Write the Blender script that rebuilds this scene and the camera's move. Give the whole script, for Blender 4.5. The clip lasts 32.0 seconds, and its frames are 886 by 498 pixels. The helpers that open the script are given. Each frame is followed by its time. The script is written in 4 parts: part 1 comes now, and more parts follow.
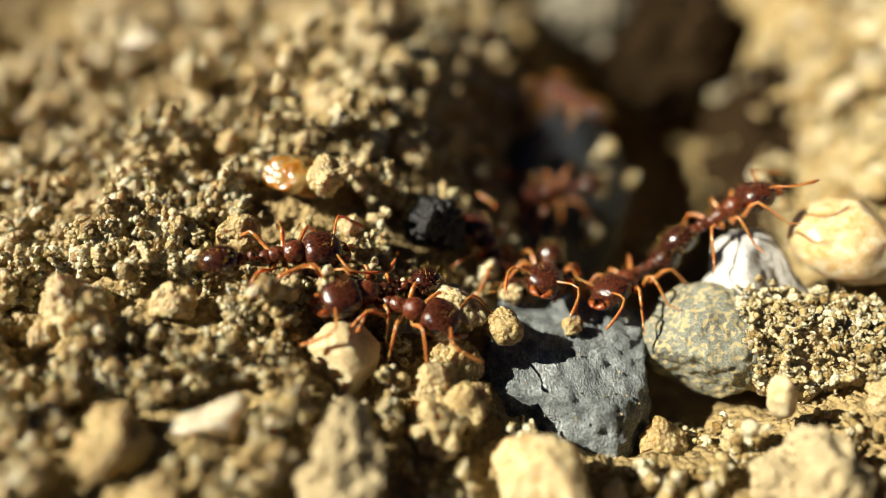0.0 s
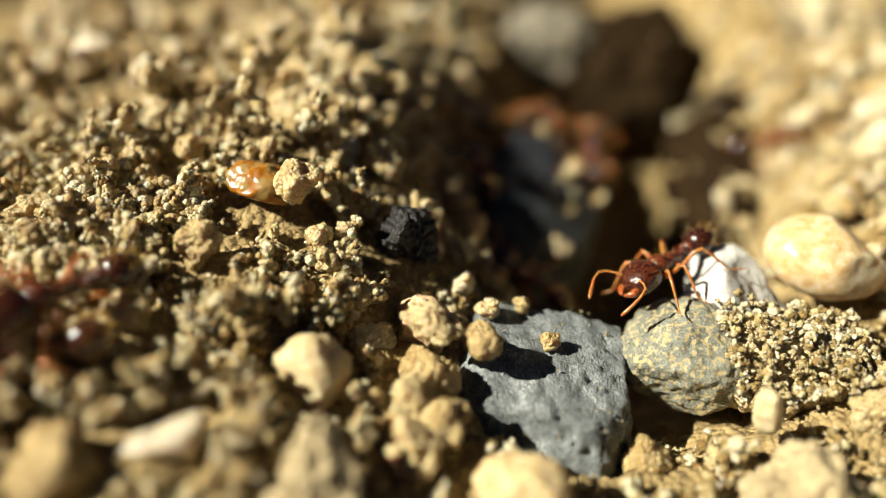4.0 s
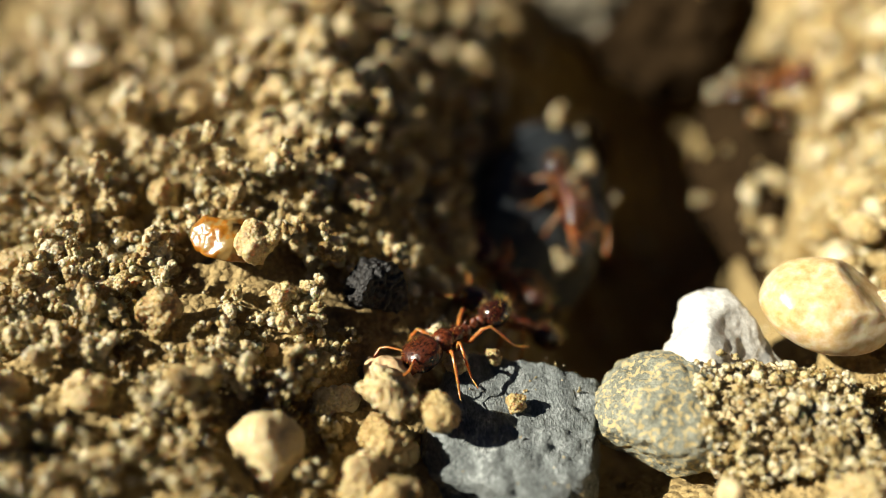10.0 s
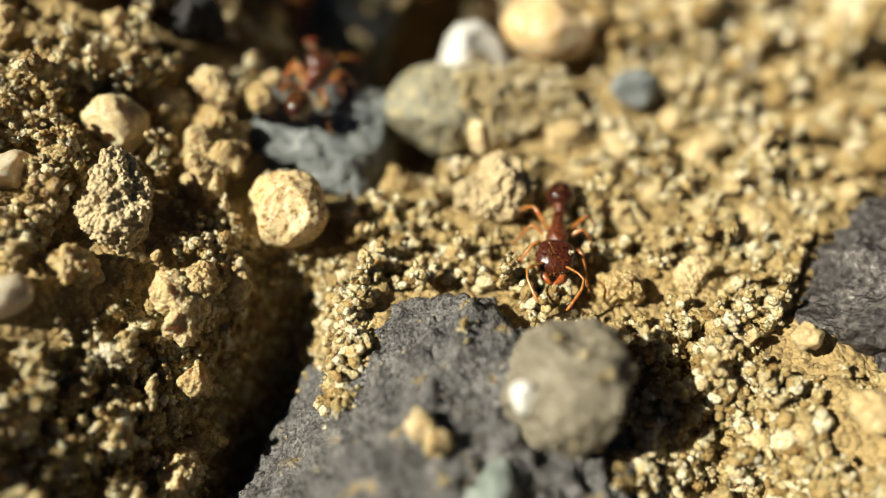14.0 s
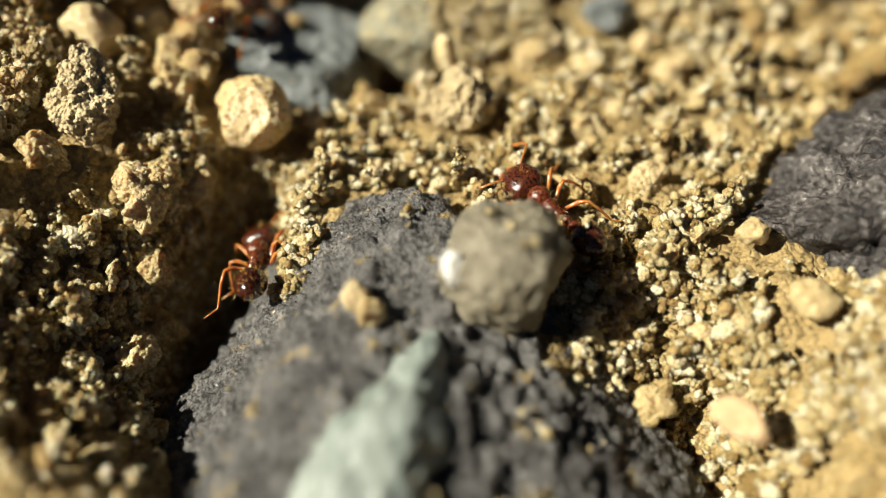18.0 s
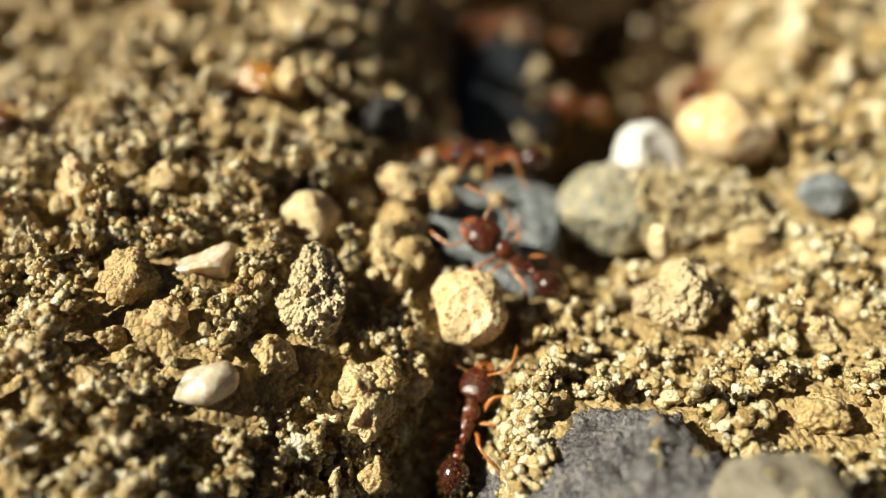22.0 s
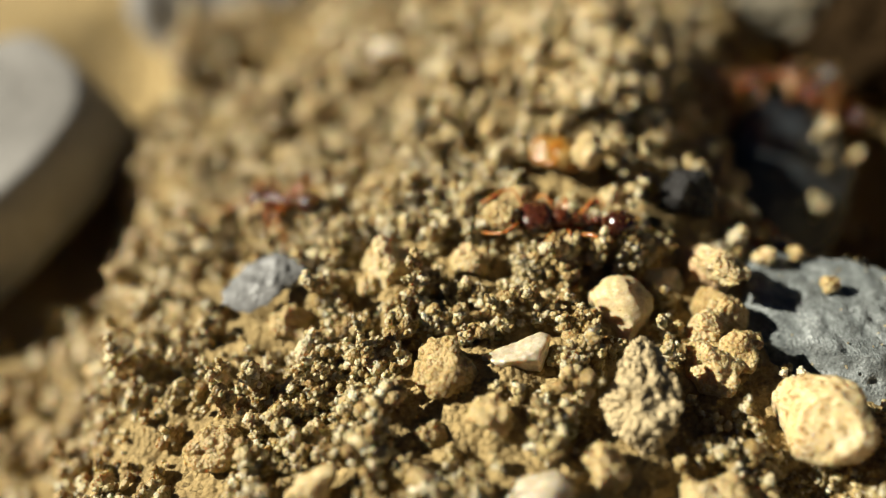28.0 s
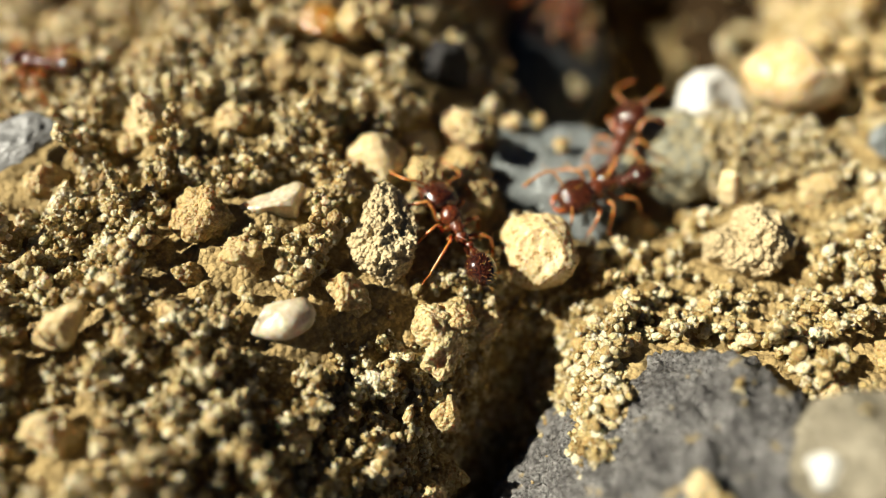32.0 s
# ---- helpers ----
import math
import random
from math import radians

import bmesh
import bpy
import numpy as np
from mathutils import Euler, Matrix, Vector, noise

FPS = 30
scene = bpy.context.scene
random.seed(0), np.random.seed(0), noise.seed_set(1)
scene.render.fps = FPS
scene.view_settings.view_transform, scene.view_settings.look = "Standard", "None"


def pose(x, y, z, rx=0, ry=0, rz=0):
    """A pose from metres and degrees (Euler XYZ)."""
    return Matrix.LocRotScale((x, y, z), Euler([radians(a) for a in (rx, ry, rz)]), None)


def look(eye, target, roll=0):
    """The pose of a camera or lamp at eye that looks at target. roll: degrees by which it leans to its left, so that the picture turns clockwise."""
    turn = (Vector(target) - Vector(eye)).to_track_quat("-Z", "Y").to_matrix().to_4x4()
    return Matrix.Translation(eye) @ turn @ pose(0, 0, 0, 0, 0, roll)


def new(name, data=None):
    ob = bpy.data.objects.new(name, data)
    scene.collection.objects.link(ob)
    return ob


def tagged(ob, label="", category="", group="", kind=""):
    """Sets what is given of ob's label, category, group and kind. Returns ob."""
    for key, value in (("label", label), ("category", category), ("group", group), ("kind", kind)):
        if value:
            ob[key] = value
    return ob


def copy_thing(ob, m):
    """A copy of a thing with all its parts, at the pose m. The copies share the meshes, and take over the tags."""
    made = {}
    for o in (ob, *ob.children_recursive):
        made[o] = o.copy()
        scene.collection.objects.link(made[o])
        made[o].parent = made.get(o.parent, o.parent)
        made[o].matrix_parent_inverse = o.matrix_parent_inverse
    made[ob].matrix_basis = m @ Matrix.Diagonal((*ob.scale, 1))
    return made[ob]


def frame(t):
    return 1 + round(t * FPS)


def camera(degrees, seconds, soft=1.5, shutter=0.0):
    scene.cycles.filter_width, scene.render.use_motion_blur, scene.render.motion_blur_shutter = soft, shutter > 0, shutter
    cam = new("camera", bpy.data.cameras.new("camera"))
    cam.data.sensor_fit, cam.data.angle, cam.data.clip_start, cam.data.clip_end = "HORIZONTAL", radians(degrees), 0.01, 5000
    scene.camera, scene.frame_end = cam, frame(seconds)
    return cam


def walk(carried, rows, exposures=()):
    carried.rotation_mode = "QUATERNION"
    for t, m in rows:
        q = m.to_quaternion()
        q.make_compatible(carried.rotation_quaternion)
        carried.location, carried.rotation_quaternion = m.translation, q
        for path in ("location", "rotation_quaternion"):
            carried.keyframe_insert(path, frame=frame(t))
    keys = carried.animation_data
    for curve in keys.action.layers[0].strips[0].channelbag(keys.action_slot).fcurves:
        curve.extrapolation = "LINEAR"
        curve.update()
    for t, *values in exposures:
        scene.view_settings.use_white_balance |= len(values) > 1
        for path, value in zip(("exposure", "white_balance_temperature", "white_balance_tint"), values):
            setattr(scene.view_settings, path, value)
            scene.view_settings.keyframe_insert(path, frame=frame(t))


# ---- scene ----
# ---- camera ----
cam = camera(65, 32.0, soft=1.0)
cam.data.dof.use_dof = True
cam.data.dof.focus_distance = 0.0166
cam.data.dof.aperture_fstop = 24.0
PATH = [
    (0.0, pose(0.000732, -0.001084, 0.012665, 47.79, 0.05, 1.66)),
    (0.5, pose(0.000441, -0.001199, 0.012401, 48.81, -0.87, 1.04)),
    (1.0, pose(0.000133, -0.001380, 0.012139, 49.78, -1.74, 0.23)),
    (1.5, pose(0.000177, -0.001330, 0.012154, 49.95, -1.54, 0.35)),
    (2.0, pose(0.000198, -0.001437, 0.012288, 50.12, -1.46, 0.44)),
    (2.5, pose(0.000198, -0.001456, 0.012318, 50.34, -1.72, 0.10)),
    (3.0, pose(0.000192, -0.001448, 0.012249, 50.53, -1.86, -0.03)),
    (3.5, pose(0.000137, -0.001100, 0.011936, 51.00, -2.55, -0.58)),
    (4.0, pose(0.000153, -0.000827, 0.011711, 50.53, -3.00, -1.11)),
    (4.5, pose(0.000636, -0.000363, 0.011741, 51.34, -4.39, -2.18)),
    (6.5, pose(0.002822, 0.003056, 0.013735, 41.12, 1.04, 2.45)),
    (7.0, pose(0.002969, 0.003183, 0.013833, 41.25, 1.34, 2.95)),
    (7.5, pose(0.002862, 0.002989, 0.013749, 41.84, 1.41, 2.88)),
    (8.0, pose(0.002786, 0.002663, 0.013802, 42.47, 1.38, 2.98)),
    (8.5, pose(0.002763, 0.002240, 0.014018, 42.42, 1.27, 2.75)),
    (9.0, pose(0.002685, 0.002156, 0.013980, 42.59, 1.34, 2.83)),
    (9.5, pose(0.002700, 0.002070, 0.014056, 42.62, 1.46, 2.95)),
    (10.0, pose(0.002723, 0.002125, 0.014050, 42.69, 1.55, 3.04)),
    (10.5, pose(0.002531, 0.001815, 0.013972, 43.44, 1.13, 2.60)),
    (11.0, pose(0.002313, 0.001420, 0.013942, 44.25, 0.53, 2.10)),
    (11.5, pose(0.002284, 0.001326, 0.013867, 44.16, 0.23, 1.81)),
    (12.0, pose(0.002880, 0.000264, 0.013572, 43.29, -1.25, -0.29)),
    (12.5, pose(0.002701, -0.001422, 0.013210, 42.71, -3.76, -3.31)),
    (13.0, pose(0.002570, -0.005131, 0.012759, 42.11, -5.64, -6.47)),
    (13.5, pose(0.002745, -0.005930, 0.012920, 40.30, -5.52, -8.33)),
    (14.0, pose(0.003118, -0.006217, 0.013163, 39.31, -5.82, -9.35)),
    (14.5, pose(0.003108, -0.007084, 0.013559, 37.90, -5.29, -10.13)),
    (15.0, pose(0.003586, -0.007123, 0.013618, 38.13, -6.05, -11.06)),
    (15.5, pose(0.003863, -0.007515, 0.013558, 37.36, -5.60, -11.60)),
    (17.5, pose(0.005291, -0.008153, 0.011484, 40.23, -3.49, -6.59)),
    (18.0, pose(0.004914, -0.008747, 0.011993, 39.28, -4.19, -6.92)),
    (18.5, pose(0.004780, -0.008957, 0.012156, 39.08, -4.73, -7.30)),
    (19.0, pose(0.004743, -0.009036, 0.012280, 39.65, -4.72, -7.18)),
    (19.5, pose(0.004210, -0.008943, 0.012929, 42.01, -3.46, -5.63)),
    (20.0, pose(0.002963, -0.008380, 0.013727, 43.47, -2.35, -4.09)),
    (20.5, pose(0.002318, -0.007449, 0.013876, 43.27, -1.60, -2.89)),
    (21.0, pose(0.001657, -0.005728, 0.013150, 42.75, -2.22, -2.93)),
    (21.5, pose(0.001837, -0.005464, 0.013127, 42.59, -2.12, -2.57)),
    (22.0, pose(0.001352, -0.005388, 0.013625, 44.47, -0.94, -1.17)),
    (22.5, pose(0.001024, -0.004828, 0.013851, 46.66, -0.98, -0.72)),
    (23.0, pose(0.001052, -0.003702, 0.014283, 48.32, -0.87, 0.40)),
    (23.5, pose(0.000474, -0.003564, 0.014587, 48.85, 0.25, 1.61)),
    (24.0, pose(-0.000493, -0.002416, 0.014906, 50.08, 1.82, 4.80)),
    (24.5, pose(-0.000913, -0.002500, 0.014065, 48.55, 3.35, 5.75)),
    (25.0, pose(-0.001864, -0.002956, 0.014238, 49.16, 3.76, 6.55)),
    (25.5, pose(-0.002052, -0.003262, 0.014293, 49.45, 4.56, 7.37)),
    (26.0, pose(-0.002713, -0.003215, 0.014286, 49.74, 5.52, 8.69)),
    (26.5, pose(-0.003135, -0.003248, 0.013940, 49.73, 6.21, 9.23)),
    (28.5, pose(-0.002318, -0.003934, 0.013505, 48.91, 7.95, 9.47)),
    (29.0, pose(-0.002253, -0.003318, 0.013473, 49.63, 7.92, 9.59)),
    (29.5, pose(-0.002153, -0.003694, 0.013740, 48.39, 7.25, 8.80)),
    (30.0, pose(-0.001462, -0.004300, 0.013835, 47.03, 6.00, 7.14)),
    (30.5, pose(-0.001128, -0.004236, 0.013542, 46.48, 4.97, 5.90)),
    (31.0, pose(-0.000890, -0.004577, 0.013351, 45.12, 3.39, 4.08)),
    (31.5, pose(-0.000332, -0.005561, 0.013593, 44.20, 1.64, 2.30)),
    (32.0, pose(-0.000051, -0.005852, 0.012955, 42.22, -0.37, 0.07)),
]
walk(cam, PATH, [(0.0, 1.1), (12.0, 1.1), (13.0, 0.95), (18.0, 0.95), (21.0, 1.1), (23.0, 1.05), (26.0, 0.95), (29.0, 0.95), (32.0, 1.1)])

# ---- world, sun ----
SUN_AZ, SUN_EL = 264.0, 38.0      # compass bearing of the sun (0 = +y, 90 = +x) and its height


def daylight():
    world = bpy.data.worlds.new("world")
    scene.world = world
    world.use_nodes = True
    nodes, links = world.node_tree.nodes, world.node_tree.links
    sky = nodes.new("ShaderNodeTexSky")
    sky.sky_type, sky.sun_disc = "NISHITA", False
    sky.altitude, sky.air_density, sky.dust_density = 2500, 0.6, 0.5
    sky.sun_elevation, sky.sun_rotation = radians(SUN_EL), radians(SUN_AZ)
    background = nodes["Background"]
    background.inputs["Strength"].default_value = 0.010
    links.new(sky.outputs[0], background.inputs["Color"])
    sun = new("sun", bpy.data.lights.new("sun", "SUN"))
    sun.data.energy, sun.data.angle, sun.data.color = 5.0, radians(0.5), (1.0, 0.95, 0.80)
    a, e = radians(SUN_AZ), radians(SUN_EL)
    toward = Vector((math.sin(a) * math.cos(e), math.cos(a) * math.cos(e), math.sin(e)))
    sun.matrix_basis = look(toward, (0, 0, 0))


daylight()

# ---- small tools: all shapes are written in millimetres ----
MM = 0.001


def hash3(i, j, k, seed):
    n = (i * 374761393 + j * 668265263 + k * 2147483647 + seed * 1274126177) & 0xFFFFFFFF
    n = ((n ^ (n >> 13)) * 1274126177) & 0xFFFFFFFF
    n = ((n ^ (n >> 16)) * 2246822519) & 0xFFFFFFFF
    return ((n ^ (n >> 15)) & 0xFFFF) / 32767.5 - 1.0


def vnoise(p, seed=0):
    """Smooth value noise in -1..1 at the points p (n x 3)."""
    p = np.asarray(p, float)
    c = np.floor(p).astype(np.int64)
    f = p - c
    f = f * f * (3 - 2 * f)
    out = 0
    for dx in (0, 1):
        for dy in (0, 1):
            for dz in (0, 1):
                w = (f[:, 0] if dx else 1 - f[:, 0]) * (f[:, 1] if dy else 1 - f[:, 1]) * (f[:, 2] if dz else 1 - f[:, 2])
                out = out + w * hash3(c[:, 0] + dx, c[:, 1] + dy, c[:, 2] + dz, seed)
    return out


def fnoise(p, seed=0, octaves=4, gain=0.5):
    out, amp = 0, 1.0
    for o in range(octaves):
        out = out + amp * vnoise(p * 2 ** o + 17.3 * o, seed + o)
        amp *= gain
    return out


def lumps(p, cell, seed):
    """Bulges like packed sub-grains: high in the middle of each cell, low between cells."""
    q = p / cell
    c = np.floor(q).astype(np.int64)
    best = np.full(len(q), 9.0)
    for dx in (-1, 0, 1):
        for dy in (-1, 0, 1):
            for dz in (-1, 0, 1):
                i, j, k = c[:, 0] + dx, c[:, 1] + dy, c[:, 2] + dz
                site = np.stack([i + 0.5 + 0.45 * hash3(i, j, k, seed), j + 0.5 + 0.45 * hash3(i, j, k, seed + 1), k + 0.5 + 0.45 * hash3(i, j, k, seed + 2)], 1)
                best = np.minimum(best, ((q - site) ** 2).sum(1))
    return 1.0 - np.minimum(best, 1.0) / 0.5


def ico(sub):
    bm = bmesh.new()
    bmesh.ops.create_icosphere(bm, subdivisions=sub, radius=1.0)
    v = np.array([x.co[:] for x in bm.verts])
    f = np.array([[x.index for x in g.verts] for g in bm.faces])
    bm.free()
    return v, f


ICO = {s: ico(s) for s in (1, 2, 3, 4, 5, 6, 7)}


def mesh_of(name, verts, faces, mat, smooth=True):
    """A mesh from arrays, verts in millimetres."""
    me = bpy.data.meshes.new(name)
    verts = np.asarray(verts, np.float32) * MM
    faces = np.asarray(faces, np.int32)
    n, k = faces.shape
    me.vertices.add(len(verts))
    me.vertices.foreach_set("co", verts.ravel())
    me.loops.add(n * k)
    me.loops.foreach_set("vertex_index", faces.ravel())
    me.polygons.add(n)
    me.polygons.foreach_set("loop_start", np.arange(0, n * k, k, dtype=np.int32))
    me.polygons.foreach_set("use_smooth", np.full(n, smooth))
    me.update(calc_edges=True)
    me.materials.append(mat)
    return me


def spin(rx, ry, rz):
    return np.array(Euler([radians(a) for a in (rx, ry, rz)]).to_matrix())


# ---- materials ----
def material(name):
    m = bpy.data.materials.new(name)
    m.use_nodes = True
    return m, m.node_tree.nodes, m.node_tree.links, m.node_tree.nodes["Principled BSDF"]


def ramp_of(nodes, stops):
    r = nodes.new("ShaderNodeValToRGB")
    while len(r.color_ramp.elements) < len(stops):
        r.color_ramp.elements.new(0.5)
    for e, (p, c) in zip(r.color_ramp.elements, stops):
        e.position, e.color = p, (*c, 1)
    return r


def mineral(name, stops, scale=1.2, fine=9.0, rough=0.75, bump=0.5, depth=0.03, sss=0.0, spec=0.4, vary=0.0, speck=None, stretch=(1, 1, 1), speck_at=(0.62, 0.68), speck_scale=7.0, by_object=False, grains=0.0, grain_depth=0.05):
    """Stone or soil: a two-scale colour noise through a ramp, specks, relief. Scales are per millimetre."""
    m, nodes, links, bsdf = material(name)
    coord = nodes.new("ShaderNodeTexCoord")
    mapping = nodes.new("ShaderNodeMapping")
    mapping.inputs["Scale"].default_value = [1000 * s for s in stretch]
    links.new(coord.outputs["Object"], mapping.inputs["Vector"])
    big, small = nodes.new("ShaderNodeTexNoise"), nodes.new("ShaderNodeTexNoise")
    for n, s, d in ((big, scale, 3), (small, fine, 5)):
        n.inputs["Scale"].default_value, n.inputs["Detail"].default_value = s, d
        n.inputs["Roughness"].default_value = 0.62
        links.new(mapping.outputs[0], n.inputs["Vector"])
    mix = nodes.new("ShaderNodeMath")
    mix.operation = "MULTIPLY_ADD"
    links.new(small.outputs[0], mix.inputs[0])
    mix.inputs[1].default_value = 0.55
    half = nodes.new("ShaderNodeMath")
    half.operation = "MULTIPLY"
    half.inputs[1].default_value = 0.45
    links.new(big.outputs[0], half.inputs[0])
    links.new(half.outputs[0], mix.inputs[2])
    value = mix.outputs[0]
    if vary:
        geo = nodes.new("ShaderNodeObjectInfo" if by_object else "ShaderNodeNewGeometry")
        add = nodes.new("ShaderNodeMath")
        add.operation = "MULTIPLY_ADD"
        links.new(geo.outputs["Random" if by_object else "Random Per Island"], add.inputs[0])
        add.inputs[1].default_value = vary
        shift = nodes.new("ShaderNodeMath")
        shift.operation = "SUBTRACT"
        links.new(value, shift.inputs[0])
        shift.inputs[1].default_value = vary / 2
        links.new(shift.outputs[0], add.inputs[2])
        value = add.outputs[0]
    ramp = ramp_of(nodes, stops)
    links.new(value, ramp.inputs[0])
    colour = ramp.outputs[0]
    if speck:
        sp = nodes.new("ShaderNodeTexNoise")
        sp.inputs["Scale"].default_value, sp.inputs["Detail"].default_value = speck_scale, 3
        links.new(mapping.outputs[0], sp.inputs["Vector"])
        mask = ramp_of(nodes, ((speck_at[0], (0, 0, 0)), (speck_at[1], (1, 1, 1))))
        links.new(sp.outputs[0], mask.inputs[0])
        over = nodes.new("ShaderNodeMix")
        over.data_type = "RGBA"
        links.new(mask.outputs[0], over.inputs["Factor"])
        links.new(colour, over.inputs["A"])
        over.inputs["B"].default_value = (*speck, 1)
        colour = over.outputs["Result"]
    links.new(colour, bsdf.inputs["Base Color"])
    bsdf.inputs["Roughness"].default_value = rough
    bsdf.inputs["Specular IOR Level"].default_value = spec
    if sss:
        bsdf.inputs["Subsurface Weight"].default_value = sss
        bsdf.inputs["Subsurface Radius"].default_value = (0.8, 0.45, 0.2)
        bsdf.inputs["Subsurface Scale"].default_value = 0.0006
    b = nodes.new("ShaderNodeBump")
    b.inputs["Strength"].default_value, b.inputs["Distance"].default_value = bump, depth * MM
    links.new(value, b.inputs["Height"])
    if grains:                      # rounded sub-grains packed over the surface
        cells = nodes.new("ShaderNodeTexVoronoi")
        cells.feature, cells.distance = "SMOOTH_F1", "EUCLIDEAN"
        cells.inputs["Scale"].default_value = grains
        cells.inputs["Smoothness"].default_value = 0.25
        links.new(mapping.outputs[0], cells.inputs["Vector"])
        b2 = nodes.new("ShaderNodeBump")
        b2.invert = True
        b2.inputs["Strength"].default_value, b2.inputs["Distance"].default_value = 1.0, grain_depth * MM
        links.new(cells.outputs["Distance"], b2.inputs["Height"])
        links.new(b2.outputs[0], b.inputs["Normal"])
    links.new(b.outputs[0], bsdf.inputs["Normal"])
    return m


SOIL_STOPS = ((0.25, (0.24, 0.148, 0.040)), (0.42, (0.46, 0.325, 0.13)), (0.58, (0.61, 0.47, 0.24)), (0.76, (0.80, 0.69, 0.47)))
SOIL = mineral("soil", SOIL_STOPS, scale=1.5, fine=16, rough=0.5, spec=0.6, bump=1.0, depth=0.12, vary=0.52, sss=0.25, grains=11.0, grain_depth=0.10)
CLOD = mineral("clod_soil", SOIL_STOPS, scale=1.5, fine=14, rough=0.5, spec=0.6, bump=1.0, depth=0.13, vary=0.18, sss=0.3, by_object=True, grains=10.0, grain_depth=0.11)
GROUND = mineral("ground", ((0.25, (0.16, 0.105, 0.040)), (0.5, (0.36, 0.255, 0.104)), (0.75, (0.54, 0.405, 0.19))), scale=2.5, fine=16, rough=0.9, bump=1.0, depth=0.1, grains=5.0, grain_depth=0.2)
PALE = mineral("pale_stone", ((0.3, (0.30, 0.215, 0.09)), (0.5, (0.48, 0.37, 0.19)), (0.7, (0.66, 0.55, 0.34))), scale=1.0, fine=10, rough=0.6, bump=0.5, sss=0.25, vary=0.25)
QUARTZ = mineral("quartz", ((0.32, (0.30, 0.245, 0.155)), (0.5, (0.50, 0.43, 0.31)), (0.72, (0.78, 0.73, 0.61))), scale=1.0, fine=6, rough=0.35, bump=0.3, sss=0.5, spec=0.6)
AMBER = mineral("amber_grain", ((0.3, (0.16, 0.05, 0.003)), (0.5, (0.28, 0.105, 0.008)), (0.7, (0.38, 0.18, 0.025))), scale=1.2, fine=6, rough=0.3, bump=0.25, sss=0.15, spec=0.4, speck=(0.26, 0.16, 0.05), speck_at=(0.46, 0.52), speck_scale=2.2)
HONEY = mineral("honey_pebble", ((0.34, (0.46, 0.28, 0.10)), (0.48, (0.58, 0.42, 0.22)), (0.62, (0.68, 0.58, 0.40))), scale=0.6, fine=5, rough=0.35, bump=0.15, sss=0.6, spec=0.5)
SLATE = mineral("slate", ((0.32, (0.03, 0.034, 0.036)), (0.47, (0.15, 0.165, 0.163)), (0.58, (0.29, 0.31, 0.305)), (0.68, (0.62, 0.64, 0.63))), scale=1.6, fine=19, rough=0.5, bump=1.0, depth=0.18, spec=0.3, stretch=(1, 0.5, 1))
GREYGREEN = mineral("lichen_grey", ((0.34, (0.07, 0.072, 0.055)), (0.48, (0.20, 0.205, 0.16)), (0.64, (0.42, 0.42, 0.34))), scale=0.9, fine=22, rough=0.6, bump=1.0, depth=0.1, speck=(0.50, 0.40, 0.20), speck_at=(0.5, 0.6), speck_scale=8.0)
WHITE = mineral("white_stone", ((0.3, (0.32, 0.31, 0.28)), (0.5, (0.55, 0.535, 0.49)), (0.7, (0.78, 0.765, 0.72))), scale=0.8, fine=10, rough=0.6, bump=0.7, depth=0.05, speck=(0.30, 0.30, 0.29), speck_scale=1.4)
BASALT = mineral("basalt", ((0.32, (0.014, 0.013, 0.013)), (0.45, (0.10, 0.094, 0.09)), (0.58, (0.25, 0.24, 0.228)), (0.70, (0.52, 0.51, 0.49))), scale=1.3, fine=10, rough=0.36, bump=1.0, depth=0.3, spec=0.6, speck=(0.40, 0.30, 0.14), speck_at=(0.63, 0.70), speck_scale=1.3, grains=9.0, grain_depth=0.2)
# the palest stop paints grey glints into the rock's colour
BLACKROCK = mineral("black_rock", ((0.34, (0.008, 0.007, 0.007)), (0.48, (0.04, 0.035, 0.033)), (0.60, (0.14, 0.125, 0.115)), (0.70, (0.60, 0.58, 0.56))), scale=0.9, fine=7, rough=0.45, bump=1.0, depth=0.2, spec=0.45, grains=4.0, grain_depth=0.12)
COAL = mineral("charcoal", ((0.35, (0.006, 0.005, 0.005)), (0.6, (0.02, 0.018, 0.017)), (0.8, (0.09, 0.085, 0.08))), scale=2, fine=9, rough=0.5, bump=1.0, depth=0.1, spec=0.35, grains=6, grain_depth=0.1)
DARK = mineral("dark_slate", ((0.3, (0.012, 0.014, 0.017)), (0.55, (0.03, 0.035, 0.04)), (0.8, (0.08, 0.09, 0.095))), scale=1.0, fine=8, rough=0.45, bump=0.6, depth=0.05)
# near-black brown: the nest hole's shade put into the stone's colour
HOLE_SHADE = mineral("hole_shade", ((0.3, (0.009, 0.005, 0.002)), (0.55, (0.024, 0.014, 0.006)), (0.8, (0.06, 0.038, 0.017))), scale=0.8, fine=6, rough=0.95, bump=1.0, depth=0.12, spec=0.05)
JADE = mineral("pale_green_streaked", ((0.3, (0.09, 0.11, 0.10)), (0.5, (0.21, 0.24, 0.215)), (0.72, (0.40, 0.43, 0.385))), scale=0.9, fine=6, rough=0.5, bump=0.6, stretch=(1.6, 0.35, 1))
CEMENT = mineral("grey_beige_pebble", ((0.3, (0.085, 0.072, 0.05)), (0.5, (0.19, 0.165, 0.115)), (0.72, (0.36, 0.325, 0.25))), scale=1.2, fine=9, rough=0.6, bump=1.0, depth=0.12, vary=0.0)
